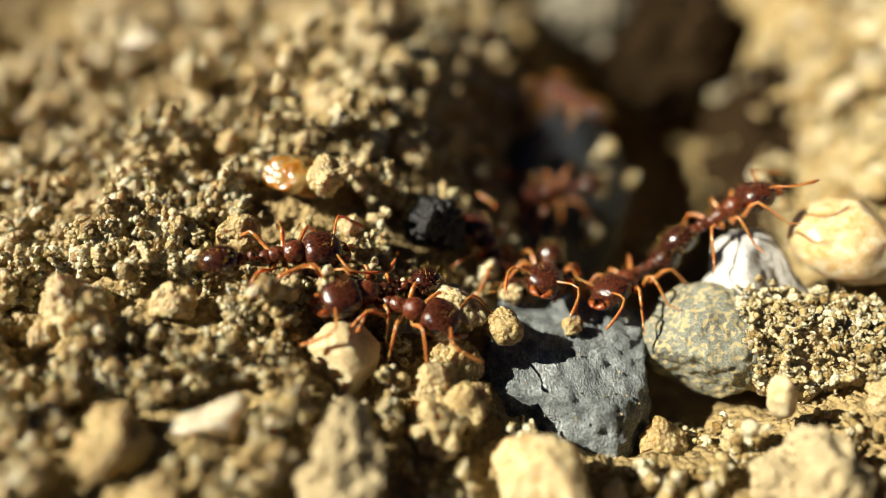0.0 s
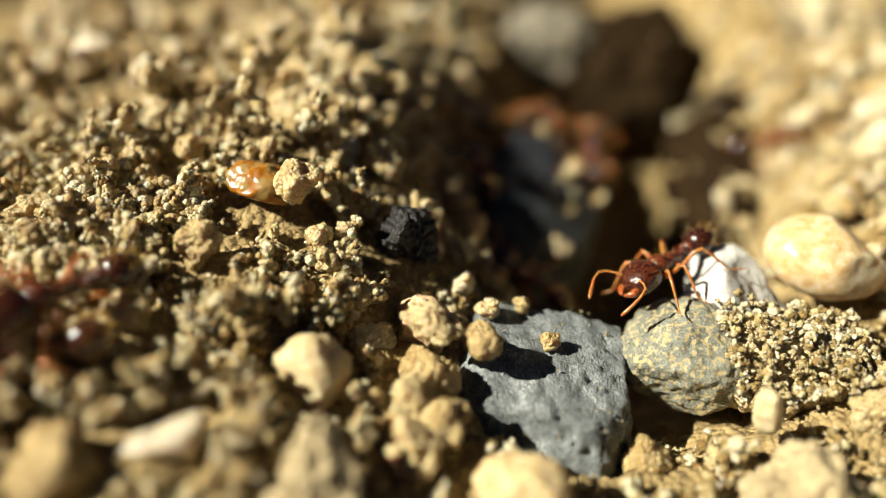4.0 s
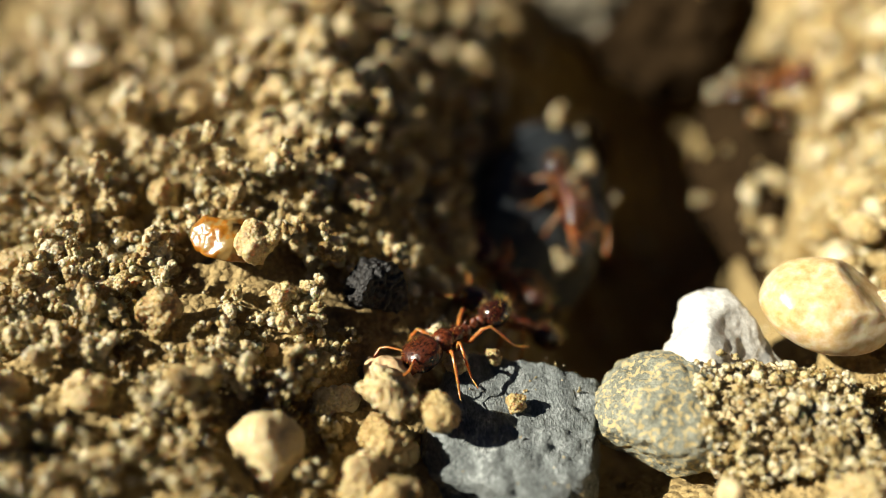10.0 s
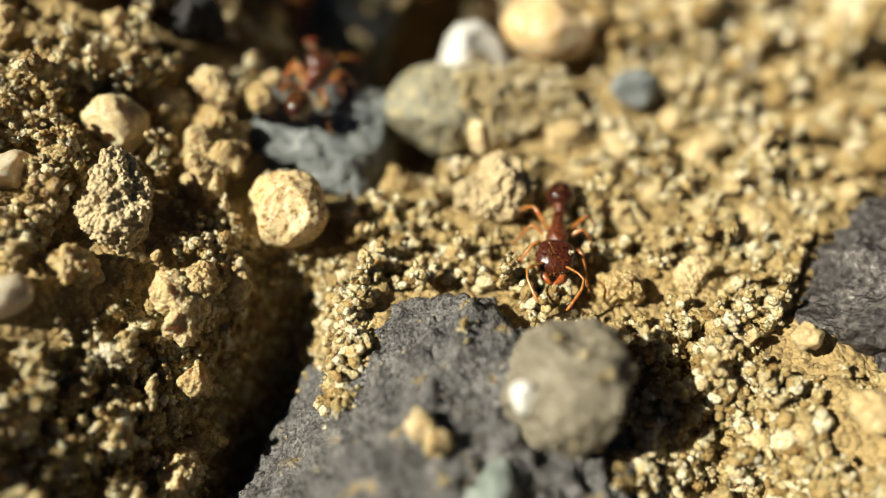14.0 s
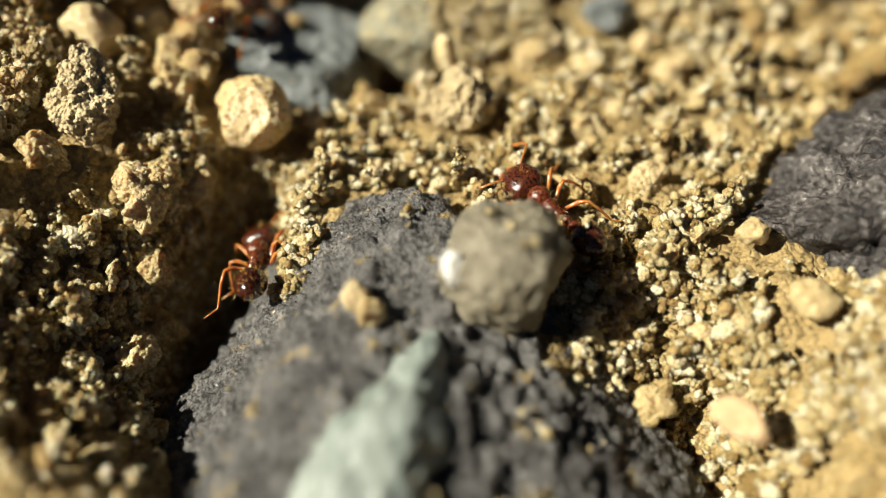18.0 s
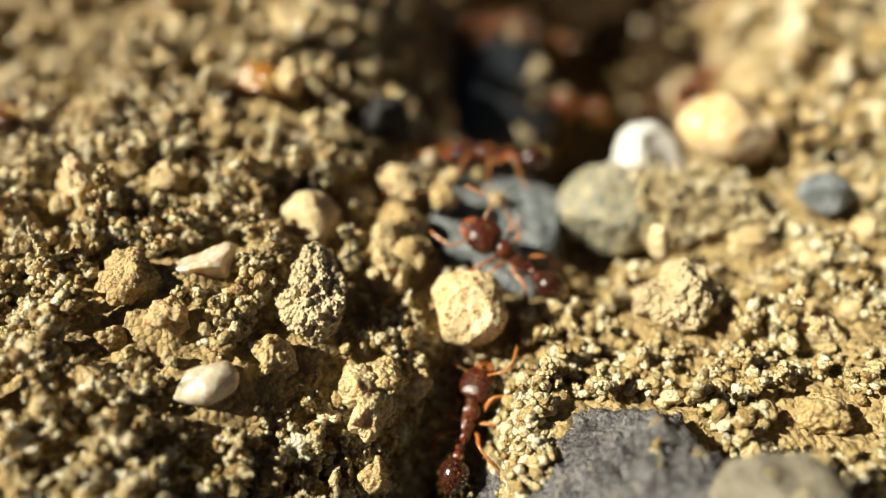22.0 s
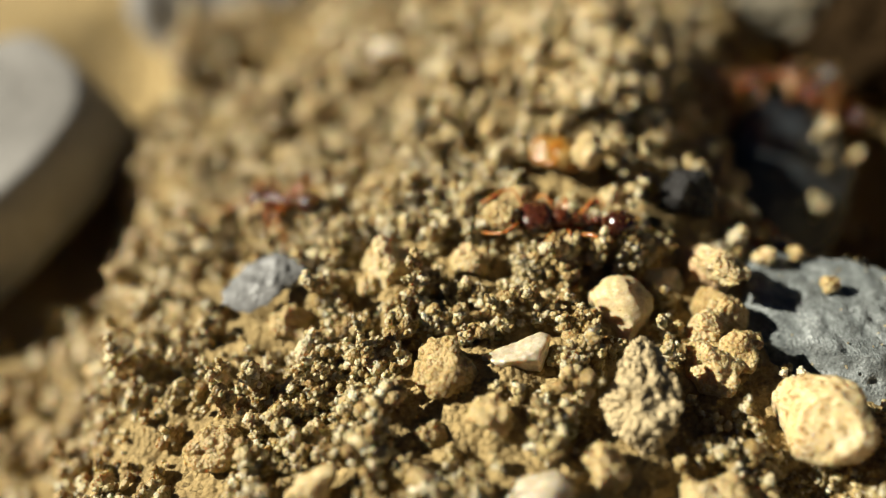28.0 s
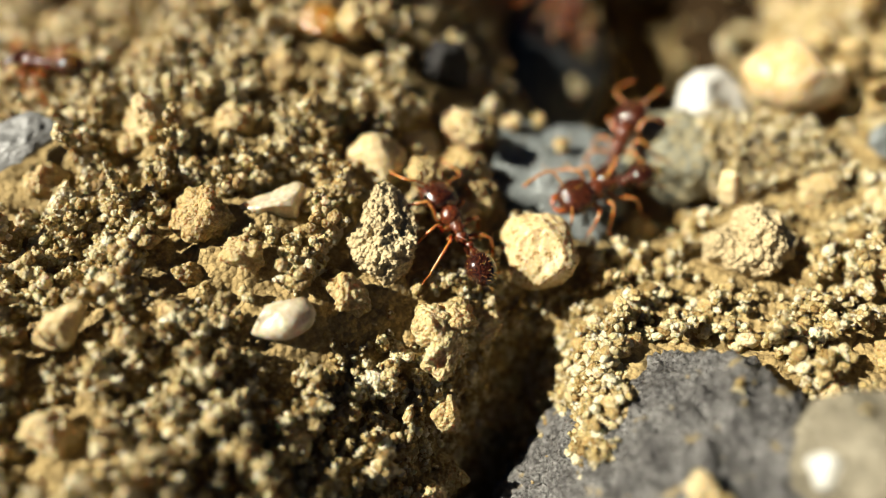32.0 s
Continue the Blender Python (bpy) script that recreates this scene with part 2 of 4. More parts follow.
SPOTTED = mineral("spotted_pebble", ((0.3, (0.40, 0.26, 0.10)), (0.5, (0.54, 0.41, 0.21)), (0.68, (0.70, 0.61, 0.43))), scale=0.7, fine=9, rough=0.5, bump=0.6, sss=0.4, speck=(0.26, 0.155, 0.05), speck_at=(0.57, 0.62), speck_scale=8.0)
CREAM = mineral("cream_stone", ((0.3, (0.40, 0.28, 0.13)), (0.5, (0.57, 0.45, 0.25)), (0.7, (0.74, 0.63, 0.42))), scale=0.8, fine=9, rough=0.55, bump=0.6, sss=0.4, speck=(0.40, 0.29, 0.14), speck_at=(0.62, 0.68), speck_scale=9.0)
GRIT = mineral("grit_clod", ((0.3, (0.32, 0.235, 0.12)), (0.5, (0.50, 0.39, 0.215)), (0.72, (0.68, 0.56, 0.34))), scale=1.0, fine=11, rough=0.75, bump=0.9, depth=0.08, grains=8.0, grain_depth=0.14)
ROSY = mineral("rosy_clay", ((0.3, (0.36, 0.22, 0.11)), (0.5, (0.52, 0.35, 0.19)), (0.72, (0.68, 0.52, 0.32))), scale=1.0, fine=10, rough=0.75, bump=0.6, sss=0.15)
FLAKE = mineral("grey_flake", ((0.3, (0.07, 0.07, 0.068)), (0.5, (0.135, 0.133, 0.128)), (0.72, (0.26, 0.255, 0.245))), scale=1.0, fine=9, rough=0.5, bump=0.6)
GREYSTONE = mineral("grey_boulder", ((0.3, (0.15, 0.14, 0.125)), (0.5, (0.23, 0.215, 0.195)), (0.75, (0.35, 0.33, 0.30))), scale=0.25, fine=3, rough=0.7, bump=0.6, depth=0.1)


# ---- the ground ----
def bell(x, y, cx, cy, sx, sy, power=1.0, turn=0.0):
    a = radians(turn)
    u, v = x - cx, y - cy
    u, v = u * math.cos(a) + v * math.sin(a), -u * math.sin(a) + v * math.cos(a)
    return np.exp(-((u / sx) ** 2 + (v / sy) ** 2) ** power)


def height(x, y):
    """The ground's height in millimetres, before its fine grain."""
    z = -1.1 + 0 * x
    z = z + 1.9 * bell(x, y, -7.4, 11.5, 7.2, 8.5)                # the mound beside the nest
    z = z + 2.7 * bell(x, y, -1.9, 20.5, 4.3, 7.5)
    z = z + 0.5 * bell(x, y, -5.0, 4.0, 4.5, 3.5)
    z = z + 1.0 * bell(x, y, 15.2, -1.5, 4.2, 5.0)                # bank on the far side of the dark rock
    z = z + 0.8 * bell(x, y, 18.0, 15.0, 8.0, 10.0)
    z = z - 3.6 * bell(x, y, 8.3, 29.0, 7.9, 18.0, 1.7, -11)       # the nest entrance
    z = z - 9.0 * bell(x, y, 9.9, 29.0, 5.3, 16.9, 2.4, -11)
    z = z - 3.6 * bell(x, y, 11.8, -5.2, 2.6, 4.2, 1.5, -10)      # gully between the rock and the bank
    z = z - 0.5 * bell(x, y, 3.8, 9.2, 1.9, 1.6)
    z = z - 5.6 * bell(x, y, 1.65, 1.9, 1.35, 3.2, 1.6, -14)        # crevice beside the dark rock
    z = z - 2.3 * bell(x, y, -0.7, 0.4, 3.1, 3.0)
    z = z - 2.6 * bell(x, y, 2.4, -2.6, 1.7, 3.0, 1.5, -10)
    side = 1 / (1 + np.exp(np.clip((x + 18.6 + 0.42 * (y - 9)) / 0.9, -30, 30)))
    z = z - 5.0 * side * bell(x, y, -24, 14, 12, 26, 3)
    z = z - 5.0 * bell(x, y, -20.5, 26.5, 4.5, 3.0, 1.5, 15)
    return z


def fine_height(x, y):
    p = np.stack([x, y, 0 * x], 1)
    return height(x, y) + 0.26 * fnoise(p * 0.8, 5, 3) + 0.2 * lumps(p, 0.45, 9) + 0.05 * fnoise(p * 4.0, 8, 2)


def ground():
    steps = 0.14 * 1.09 ** np.arange(1, 100)
    outer = np.cumsum(steps)
    xs = np.concatenate([-18 - outer[::-1], np.arange(-18, 19.5, 0.2), 19.5 + outer])
    ys = np.concatenate([-6 - outer[::-1], np.arange(-6, 26, 0.2), 26 + outer])
    gx, gy = np.meshgrid(xs, ys)
    x, y = gx.ravel(), gy.ravel()
    z = fine_height(x, y)
    n, m = len(xs), len(ys)
    i = (np.arange(m - 1)[:, None] * n + np.arange(n - 1)[None]).ravel()
    faces = np.stack([i, i + 1, i + 1 + n, i + n], 1)
    ob = new("ground", mesh_of("ground", np.stack([x, y, z], 1), faces, GROUND))
    return tagged(ob, "dry ochre sandy soil sloping into a nest hole", "ground", kind="structure")


ground()


# ---- stones ----
def stone_shape(radii, seed, sub=4, facets=0, flat=0.85, rough=0.1, grain=0.03, cell=0.0, lump=0.0, taper=0.0, planes=(), fine=5.0):
    v, f = ICO[sub]
    v = v.copy()
    rng = np.random.default_rng(seed)
    for _ in range(facets):
        n = rng.normal(size=3)
        n /= np.linalg.norm(n)
        d = flat * rng.uniform(0.75, 1.1)
        over = np.maximum(v @ n - d, 0)
        v -= 0.92 * over[:, None] * n
    if taper:
        v[:, :2] *= (1 - taper * (v[:, 2:3] * 0.5 + 0.5))
    r = np.asarray(radii, float)
    n = v / np.linalg.norm(v, axis=1, keepdims=True)
    p = v * r
    for nx, ny, nz, d in planes:
        c = np.array((nx, ny, nz), float)
        c /= np.linalg.norm(c)
        p -= 0.95 * np.maximum(p @ c - d, 0)[:, None] * c
    size = r.mean()
    p = p + n * (rough * size * fnoise(p / size * 1.1 + seed, seed, 3))[:, None]
    if lump:
        p = p + n * (lump * lumps(p + seed * 3.1, cell, seed))[:, None]
    if grain:
        p = p + n * (grain * fnoise(p * fine + seed, seed + 7, 4, 0.6))[:, None]
    return p, f


CELL, X0, Y0 = 0.15, -40.0, -15.0
COVER = np.full((520, 420), -99.0)      # height of the stones' tops over a grid of the ground


def cover(p):
    i = np.clip(((p[:, 0] - X0) / CELL).astype(int), 1, COVER.shape[0] - 2)
    j = np.clip(((p[:, 1] - Y0) / CELL).astype(int), 1, COVER.shape[1] - 2)
    for di in (-1, 0, 1):
        for dj in (-1, 0, 1):
            np.maximum.at(COVER, (i + di, j + dj), p[:, 2])


def covered(x, y):
    i = np.clip(((x - X0) / CELL).astype(int), 0, COVER.shape[0] - 1)
    j = np.clip(((y - Y0) / CELL).astype(int), 0, COVER.shape[1] - 1)
    return COVER[i, j]


def stone(name, label, category, at, radii, mat, seed, turn=(0, 0, 0), group="", **shape):
    p, f = stone_shape(radii, seed, **shape)
    p = p @ spin(*turn).T
    ob = new(name, mesh_of(name, p, f, mat))
    ob.location = [c * MM for c in at]
    cover(p + at)
    return tagged(ob, label, category, group)


def stones():
    stone("flat_stone", "dark blue-grey slate slab at the lip of the hole", "stone", (4.0, 10.3, -2.25), (3.2, 3.2, 2.2), SLATE, 3, sub=6, facets=8, flat=0.88, rough=0.10, grain=0.08, fine=4.5,
          planes=((0.08, 0.04, 1, 1.42), (0.2, 1, 0.1, 1.75), (1, -0.12, 0.15, 1.65), (-1, 0.2, 0.3, 2.6), (-0.25, -1, 0.35, 2.2), (0.8, -0.7, 0.3, 2.0)))
    stone("rounded_stone", "rounded grey-green stone dusted with ochre soil", "stone", (7.3, 10.9, -1.2), (1.8, 1.5, 1.3), GREYGREEN, 5, turn=(0, 4, 4), sub=6, facets=3, flat=0.93, rough=0.1, grain=0.06, fine=4)
    stone("crusted_clod", "lumpy grey-ochre crust of grit against the rounded stone", "clod", (9.7, 10.6, -1.1), (2.0, 1.5, 1.2), GRIT, 7, turn=(0, 6, 4), sub=6, facets=5, flat=0.88, rough=0.14, grain=0.05, cell=0.32, lump=0.1)
    stone("white_stone", "chalky white angular stone beside the hole", "stone", (8.7, 12.5, -0.7), (1.7, 1.5, 1.2), WHITE, 8, turn=(0, 12, -25), sub=5, facets=7, flat=0.8, rough=0.1, grain=0.04, planes=((0.5, -0.2, 1, 0.75), (-1, -0.1, 0.35, 1.15)))
    stone("honey_pebble", "smooth honey-yellow translucent pebble", "pebble", (11.25, 13.2, 0.3), (1.6, 1.25, 1.0), HONEY, 13, turn=(0, 5, -10), sub=5, facets=2, flat=0.98, rough=0.07, grain=0.008)
    stone("amber_grain", "amber-yellow translucent grain crusted with soil", "grain", (-3.52, 13.64, 1.75), (0.86, 0.7, 0.52), AMBER, 21, turn=(0, 15, 0), sub=5, facets=7, flat=0.8, rough=0.1, grain=0.03)
    stone("charcoal_lump", "black pitted lump of charcoal", "charcoal", (0.15, 13.1, 0.6), (0.78, 0.7, 0.8), COAL, 23, turn=(0, 0, 30), sub=5, facets=8, flat=0.75, rough=0.18, grain=0.09, cell=0.4, lump=0.08)
    stone("clay_pillar", "upright pinkish-grey crumb of dried clay", "clod", (-2.4, 11.4, -0.4), (0.5, 0.5, 0.95), ROSY, 25, turn=(5, 12, 0), sub=4, facets=5, rough=0.15, grain=0.04)
    stone("rosy_clod", "rosy rounded lump of clay", "clod", (0.58, 11.0, -0.5), (0.85, 0.75, 0.8), ROSY, 27, sub=5, facets=5, rough=0.12, grain=0.05, cell=0.3, lump=0.04)
    stone("rosy_clod", "small pale lump of clay beside the rosy one", "clod", (-0.75, 10.5, -0.6), (0.6, 0.55, 0.6), SOIL, 28, sub=4, facets=4, rough=0.14, grain=0.05, cell=0.3, lump=0.05)
    stone("wedge_pebble", "pale wedge-shaped pebble speckled with dirt", "pebble", (-1.8, 8.75, 0.15), (1.1, 0.75, 1.0), CREAM, 31, turn=(128, 0, 8), sub=5, facets=8, flat=0.8, rough=0.07, grain=0.03, taper=0.55)
    stone("pale_crumb", "pale rounded crumb touching the wedge pebble", "clod", (-3.0, 8.8, -0.2), (0.55, 0.5, 0.45), PALE, 32, sub=4, facets=4, rough=0.1, grain=0.03)
    stone("cone_clod", "grey-beige cone-shaped clod of fine grit", "clod", (-1.4, 6.1, 0.35), (1.1, 0.82, 1.05), GRIT, 33, turn=(-50, 0, 4), sub=6, facets=5, flat=0.9, rough=0.2, grain=0.09, cell=0.3, lump=0.09, taper=0.45, fine=4.5)
    stone("spotted_pebble", "round cream pebble with brown mottling", "pebble", (2.45, 6.3, -0.45), (1.12, 1.0, 0.98), SPOTTED, 36, turn=(10, 0, 0), sub=6, facets=9, flat=0.82, rough=0.1, grain=0.035)
    stone("white_flake", "jagged whitish quartz flake among crumbs", "flake", (-4.15, 6.9, 0.6), (0.95, 0.6, 0.5), QUARTZ, 37, turn=(30, 0, 10), sub=5, facets=13, flat=0.7, rough=0.05, grain=0.02)
    stone("milky_pebble", "milky white translucent oval pebble", "pebble", (-3.6, 3.6, 0.15), (0.78, 0.48, 0.45), QUARTZ, 39, turn=(0, -5, 15), sub=5, facets=5, flat=0.92, rough=0.07, grain=0.008)
    stone("oblong_pebble", "oblong cream pebble standing on edge", "pebble", (-8.3, 3.0, 0.45), (0.4, 0.36, 0.95), PALE, 40, turn=(0, 48, 20), sub=5, facets=9, flat=0.78, rough=0.16, grain=0.03)
    stone("large_clod", "large rough ochre clod on fine crumbs", "clod", (8.3, 6.6, -0.6), (1.2, 0.85, 0.8), GRIT, 41, sub=6, facets=5, rough=0.24, grain=0.06, cell=0.4, lump=0.13)
    stone("dark_rock", "rugged dark grey volcanic rock", "rock", (5.6, -2.4, -3.2), (6.4, 6.6, 4.4), BASALT, 45, sub=7, facets=6, flat=0.92, rough=0.13, grain=0.17, cell=0.6, lump=0.05, fine=3.2,
          planes=((-0.1, -0.14, 1, 2.6), (-0.85, 0.45, 0.35, 4.9), (-0.6, 0.3, 0.75, 3.2), (0.83, 0.5, 0.3, 4.4), (0.1, 1, 0.25, 5.6), (-0.6, -0.1, 1, 3.5), (0.45, -0.1, 0.88, 3.1)))
    pebble = stone("round_pebble", "round grey-beige pebble resting on the dark rock", "pebble", (8.2, 0.05, 0.5), (1.45, 1.35, 1.38), CEMENT, 47, sub=6, facets=5, flat=0.93, rough=0.13, grain=0.07, cell=0.55, lump=0.05)
    p, f = stone_shape((0.3, 0.36, 0.44), 48, sub=4, facets=4, rough=0.08, grain=0.02)
    spot = new("quartz_spot", mesh_of("quartz_spot", p, f, WHITE))
    spot.parent = pebble
    spot.location = (-1.22 * MM, -0.35 * MM, 0.4 * MM)
    tagged(spot, "white spot set in the pebble")
    stone("green_streaked_stone", "pale green streaked stone on the dark rock", "stone", (5.5, -3.4, -0.75), (1.25, 3.0, 1.1), JADE, 49, turn=(5, 12, -33), sub=5, facets=8, flat=0.75, rough=0.14, grain=0.1)
    stone("bank_rock", "dark grey rock with glints painted as pale mottling", "rock", (18.6, 1.5, 0.3), (4.1, 3.2, 2.6), BLACKROCK, 51, turn=(0, 0, 0), sub=6, facets=6, flat=0.86, rough=0.12, grain=0.26, fine=1.6, cell=0.9, lump=0.15, planes=((0.75, -0.45, 0.55, 0.9), (-0.45, 0.35, 0.8, 1.4)))
    stone("slate_flake", "flat grey slate flake on the mound", "flake", (-11.2, 8.6, 1.15), (1.4, 0.8, 0.24), FLAKE, 53, turn=(14, -8, 32), sub=5, facets=11, flat=0.66, rough=0.09, grain=0.05)
    stone("grey_boulder", "large smooth grey stone beyond the mound", "stone", (-30.2, 18.5, -2.0), (6.3, 9.5, 5.2), GREYSTONE, 55, sub=5, facets=5, flat=0.85, rough=0.06, grain=0.06, planes=((0.12, -0.12, 1, 3.0),))
    stone("pale_boulder", "pale grey stone at the foot of the mound", "stone", (-25.0, 37.5, -1.6), (7.5, 5.5, 5.0), GREYSTONE, 57, sub=5, facets=9, flat=0.8, rough=0.08, grain=0.06, planes=((0.1, 0, 1, 3.0), (0.1, -1, 0.3, 4.2)))
    # pebble darkened by its colour, as if the sun did not reach it
    stone("pit_pebble", "pebble on the hole's back wall, its shade put into a dark brown colour", "pebble", (6.4, 24.6, -4.6), (1.7, 1.5, 1.9), HOLE_SHADE, 59, sub=4, facets=4, rough=0.06, grain=0.02)
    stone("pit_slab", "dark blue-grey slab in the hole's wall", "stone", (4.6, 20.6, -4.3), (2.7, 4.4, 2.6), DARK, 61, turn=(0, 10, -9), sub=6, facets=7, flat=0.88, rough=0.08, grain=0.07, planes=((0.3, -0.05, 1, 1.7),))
    # two added rocks, coloured near-black to stand in for shade in the hole
    stone("wall_rock", "added near-black brown rock standing in for shade on the hole's side wall", "rock", (14.3, 24.6, -6.1), (2.5, 8.2, 4.4), HOLE_SHADE, 62, turn=(0, -8, -13), sub=6, facets=9, flat=0.8, rough=0.2, grain=0.3, fine=1.2, cell=1.3, lump=0.3)
    stone("wall_rock", "added near-black brown rock standing in for shade at the hole's far end", "rock", (12.6, 37.0, -6.0), (4.6, 3.2, 3.8), HOLE_SHADE, 64, turn=(0, 5, 25), sub=6, facets=8, flat=0.85, rough=0.2, grain=0.25, fine=1.6, cell=1.1, lump=0.3)
    stone("far_stone", "dull grey stone overhanging the hole", "stone", (8.2, 37.5, -4.6), (3.2, 2.0, 2.2), CEMENT, 63, sub=6, facets=7, rough=0.2, grain=0.15, fine=2.0, cell=0.8, lump=0.2)
    stone("dark_pebble", "small dark grey pebble in pale soil", "pebble", (13.4, 10.2, 0.1), (0.85, 0.65, 0.55), SLATE, 65, sub=4, facets=5, rough=0.1, grain=0.03)


    stone("white_shard", "bright white shard of quartz on the far slope", "flake", (-11.2, 22.8, 0.9), (1.5, 0.7, 0.5), QUARTZ, 67, turn=(0, 20, 130), sub=4, facets=6, flat=0.75, rough=0.1, grain=0.03)
    stone("cream_pebble", "cream pebble on the crumbly bank", "pebble", (14.73, -1.25, 0.4), (0.55, 0.45, 0.45), PALE, 69, sub=5, facets=7, flat=0.84, rough=0.16, grain=0.04)
    stone("cream_pebble", "smaller cream pebble beside the dark rock", "pebble", (14.2, 0.7, 0.4), (0.42, 0.33, 0.3), PALE, 71, sub=5, facets=7, flat=0.84, rough=0.16, grain=0.04)
    stone("pale_shard", "pale angular shard lying on the bank", "flake", (12.5, -3.5, -0.35), (0.7, 0.4, 0.36), ROSY, 73, turn=(0, 10, -30), sub=4, facets=8, flat=0.75, rough=0.08, grain=0.03)
    stone("pale_shard", "pale upright shard beside the rounded stone", "flake", (8.0, 8.4, -0.2), (0.35, 0.3, 0.75), PALE, 75, turn=(0, -20, 0), sub=4, facets=7, flat=0.8, rough=0.08, grain=0.02)


stones()


def top(x, y):
    """The height on which a walker stands: crumbs, or the stone under it."""
    x, y = np.asarray(x, float), np.asarray(y, float)
    return np.maximum(height(x, y) + 0.3, covered(x, y))


# ---- loose crumbs ----
def free(x, y, margin):
    ok = np.ones(len(x), bool)
    for dx, dy in ((0, 0), (1, 0), (-1, 0), (0, 1), (0, -1)):
        ok &= covered(x + dx * margin, y + dy * margin) < height(x, y) + 0.12
    return ok


def places(count, area, seed, hole=0.85, margin=0.0, on_stones=False):
    rng = np.random.default_rng(seed)
    x, y = rng.uniform(area[0], area[1], count), rng.uniform(area[2], area[3], count)
    ok = rng.random(count) > hole * bell(x, y, 9.9, 29.0, 5.3, 16.9, 2.4, -11)
    if margin >= 0:
        ok &= covered(x, y) > height(x, y) + 0.2 if on_stones else free(x, y, margin)
    return x[ok], y[ok], rng


def grit(v, rng, rough=0.12):
    """A small angular grain from a ball of unit size."""
    return v * rng.uniform(0.75, 1.25, 3) * (1 + rough * rng.uniform(-1, 1, (len(v), 1)))


def cluster(seed, count, core_sub=1, grain_sub=1, core=0.66, least=0.22):
    """A crumb of about unit size: a core with grains grown on it, and grains on those grains."""
    rng = np.random.default_rng(seed)
    v, f = ICO[core_sub]
    verts, faces, base = [grit(v, rng, 0.16) * core], [f], len(v)
    knots = [(np.zeros(3), core)]
    for _ in range(count):
        c, r = knots[int(len(knots) * rng.random() ** 1.6)]
        d = rng.normal(size=3) + c * 1.4
        d /= np.linalg.norm(d)
        size = max(least, min(0.46, r * rng.uniform(0.5, 0.85)))
        at = c + d * (r * 0.85 + size * 0.25)
        v, f = ICO[grain_sub]
        verts.append(grit(v, rng) * size + at)
        faces.append(f + base)
        base += len(v)
        knots.append((at, size))
    return np.concatenate(verts), np.concatenate(faces)


def lumpy(seed, sub):
    """A clod of unit size: packed lumps that carry smaller ones."""
    p, f = stone_shape((1, 1, 1), seed, sub=sub, facets=2 + seed % 4, flat=0.8, rough=0.36, grain=0.0, cell=0.62, lump=0.17)
    n = p / np.linalg.norm(p, axis=1, keepdims=True)
    return p + n * (0.085 * lumps(p + 5.3 * seed, 0.27, seed + 3) + 0.03 * fnoise(p * 7, seed, 2))[:, None], f


def scatter(label, count, area, size, mat, seed, grains=9, shapes=18, rise=0.35, stretch=0.25, skew=1.7, hole=0.85, stack=0.0, core_sub=1, on_stones=False, margin=0.12, steep=0.0):
    """Many crumbs on the ground, joined; some carry others on top."""
    protos = [cluster(seed * 50 + i, grains + i % 3, core_sub) if grains else (lambda v, f, r: (grit(v, r, 0.12), f))(*ICO[core_sub], np.random.default_rng(seed * 50 + i)) for i in range(shapes)]
    x, y, rng = places(count, area, seed, hole, 0.0 if on_stones else margin, on_stones=on_stones)
    if steep:                       # on the steep walls alone
        slope = np.hypot(height(x + 0.1, y) - height(x - 0.1, y), height(x, y + 0.1) - height(x, y - 0.1)) / 0.2
        on = rng.random(len(x)) < (slope / steep) ** 1.5
        x, y = x[on], y[on]
    before = covered(x, y + 0.9) > height(x, y) + 0.3      # just before a stone: low, so as not to hide it
    s = size[0] * (size[1] / size[0]) ** (rng.random(len(x)) ** skew)
    if not on_stones:
        s = s * np.where(before, 0.65, 1.0)
    z = covered(x, y) - 0.03 if on_stones else fine_height(x, y)
    verts, faces, base = [], [], 0
    for i in range(len(x)):
        at, r = np.array((x[i], y[i], z[i] + s[i] * rng.uniform(0.1, 2 * rise + 0.5))), s[i]
        while True:
            p, f = protos[rng.integers(shapes)]
            verts.append((p * rng.uniform(1 - stretch, 1 + stretch, 3)) @ spin(*rng.uniform(0, 360, 3)).T * r + at)
            faces.append(f + base)
            base += len(p)
            if before[i] or rng.random() > stack:
                break
            at, r = at + (*rng.uniform(-0.6, 0.6, 2) * r, r * 1.25), r * rng.uniform(0.65, 0.95)
    ob = new("soil_crumbs", mesh_of("soil_crumbs", np.concatenate(verts), np.concatenate(faces), mat))
    return tagged(ob, label, "soil", kind="stuff")


CLOD_KINDS = []
STONES = COVER.copy()


def clod_kinds(size, seed):
    rng = np.random.default_rng(seed)
    for i in range(26):
        p, f = lumpy(seed * 70 + i, 5 if i > 18 else 4)
        s = size[0] * (size[1] / size[0]) ** ((i / 25) ** 1.3)
        p = p * rng.uniform(0.75, 1.25, 3) * s
        CLOD_KINDS.append((mesh_of("soil_clod", p, f, CLOD), s, p))


def put_clod(x, y, kind, turn, rise=0.5):
    me, s, p = CLOD_KINDS[kind]
    z = max(float(fine_height(np.array([x]), np.array([y]))[0]), float(STONES[int((x - X0) / CELL), int((y - Y0) / CELL)]))
    ob = new("soil_clod", me)
    ob.matrix_basis = pose(x * MM, y * MM, (z + rise * s) * MM, *turn)
    if s > 0.34:
        cover(p @ spin(*turn).T + (x, y, z + rise * s))
    tagged(ob, "lumpy ochre clod of dry sandy soil" if s < 0.42 else "large lumpy ochre clod of dry soil", "clod", "clods of soil")


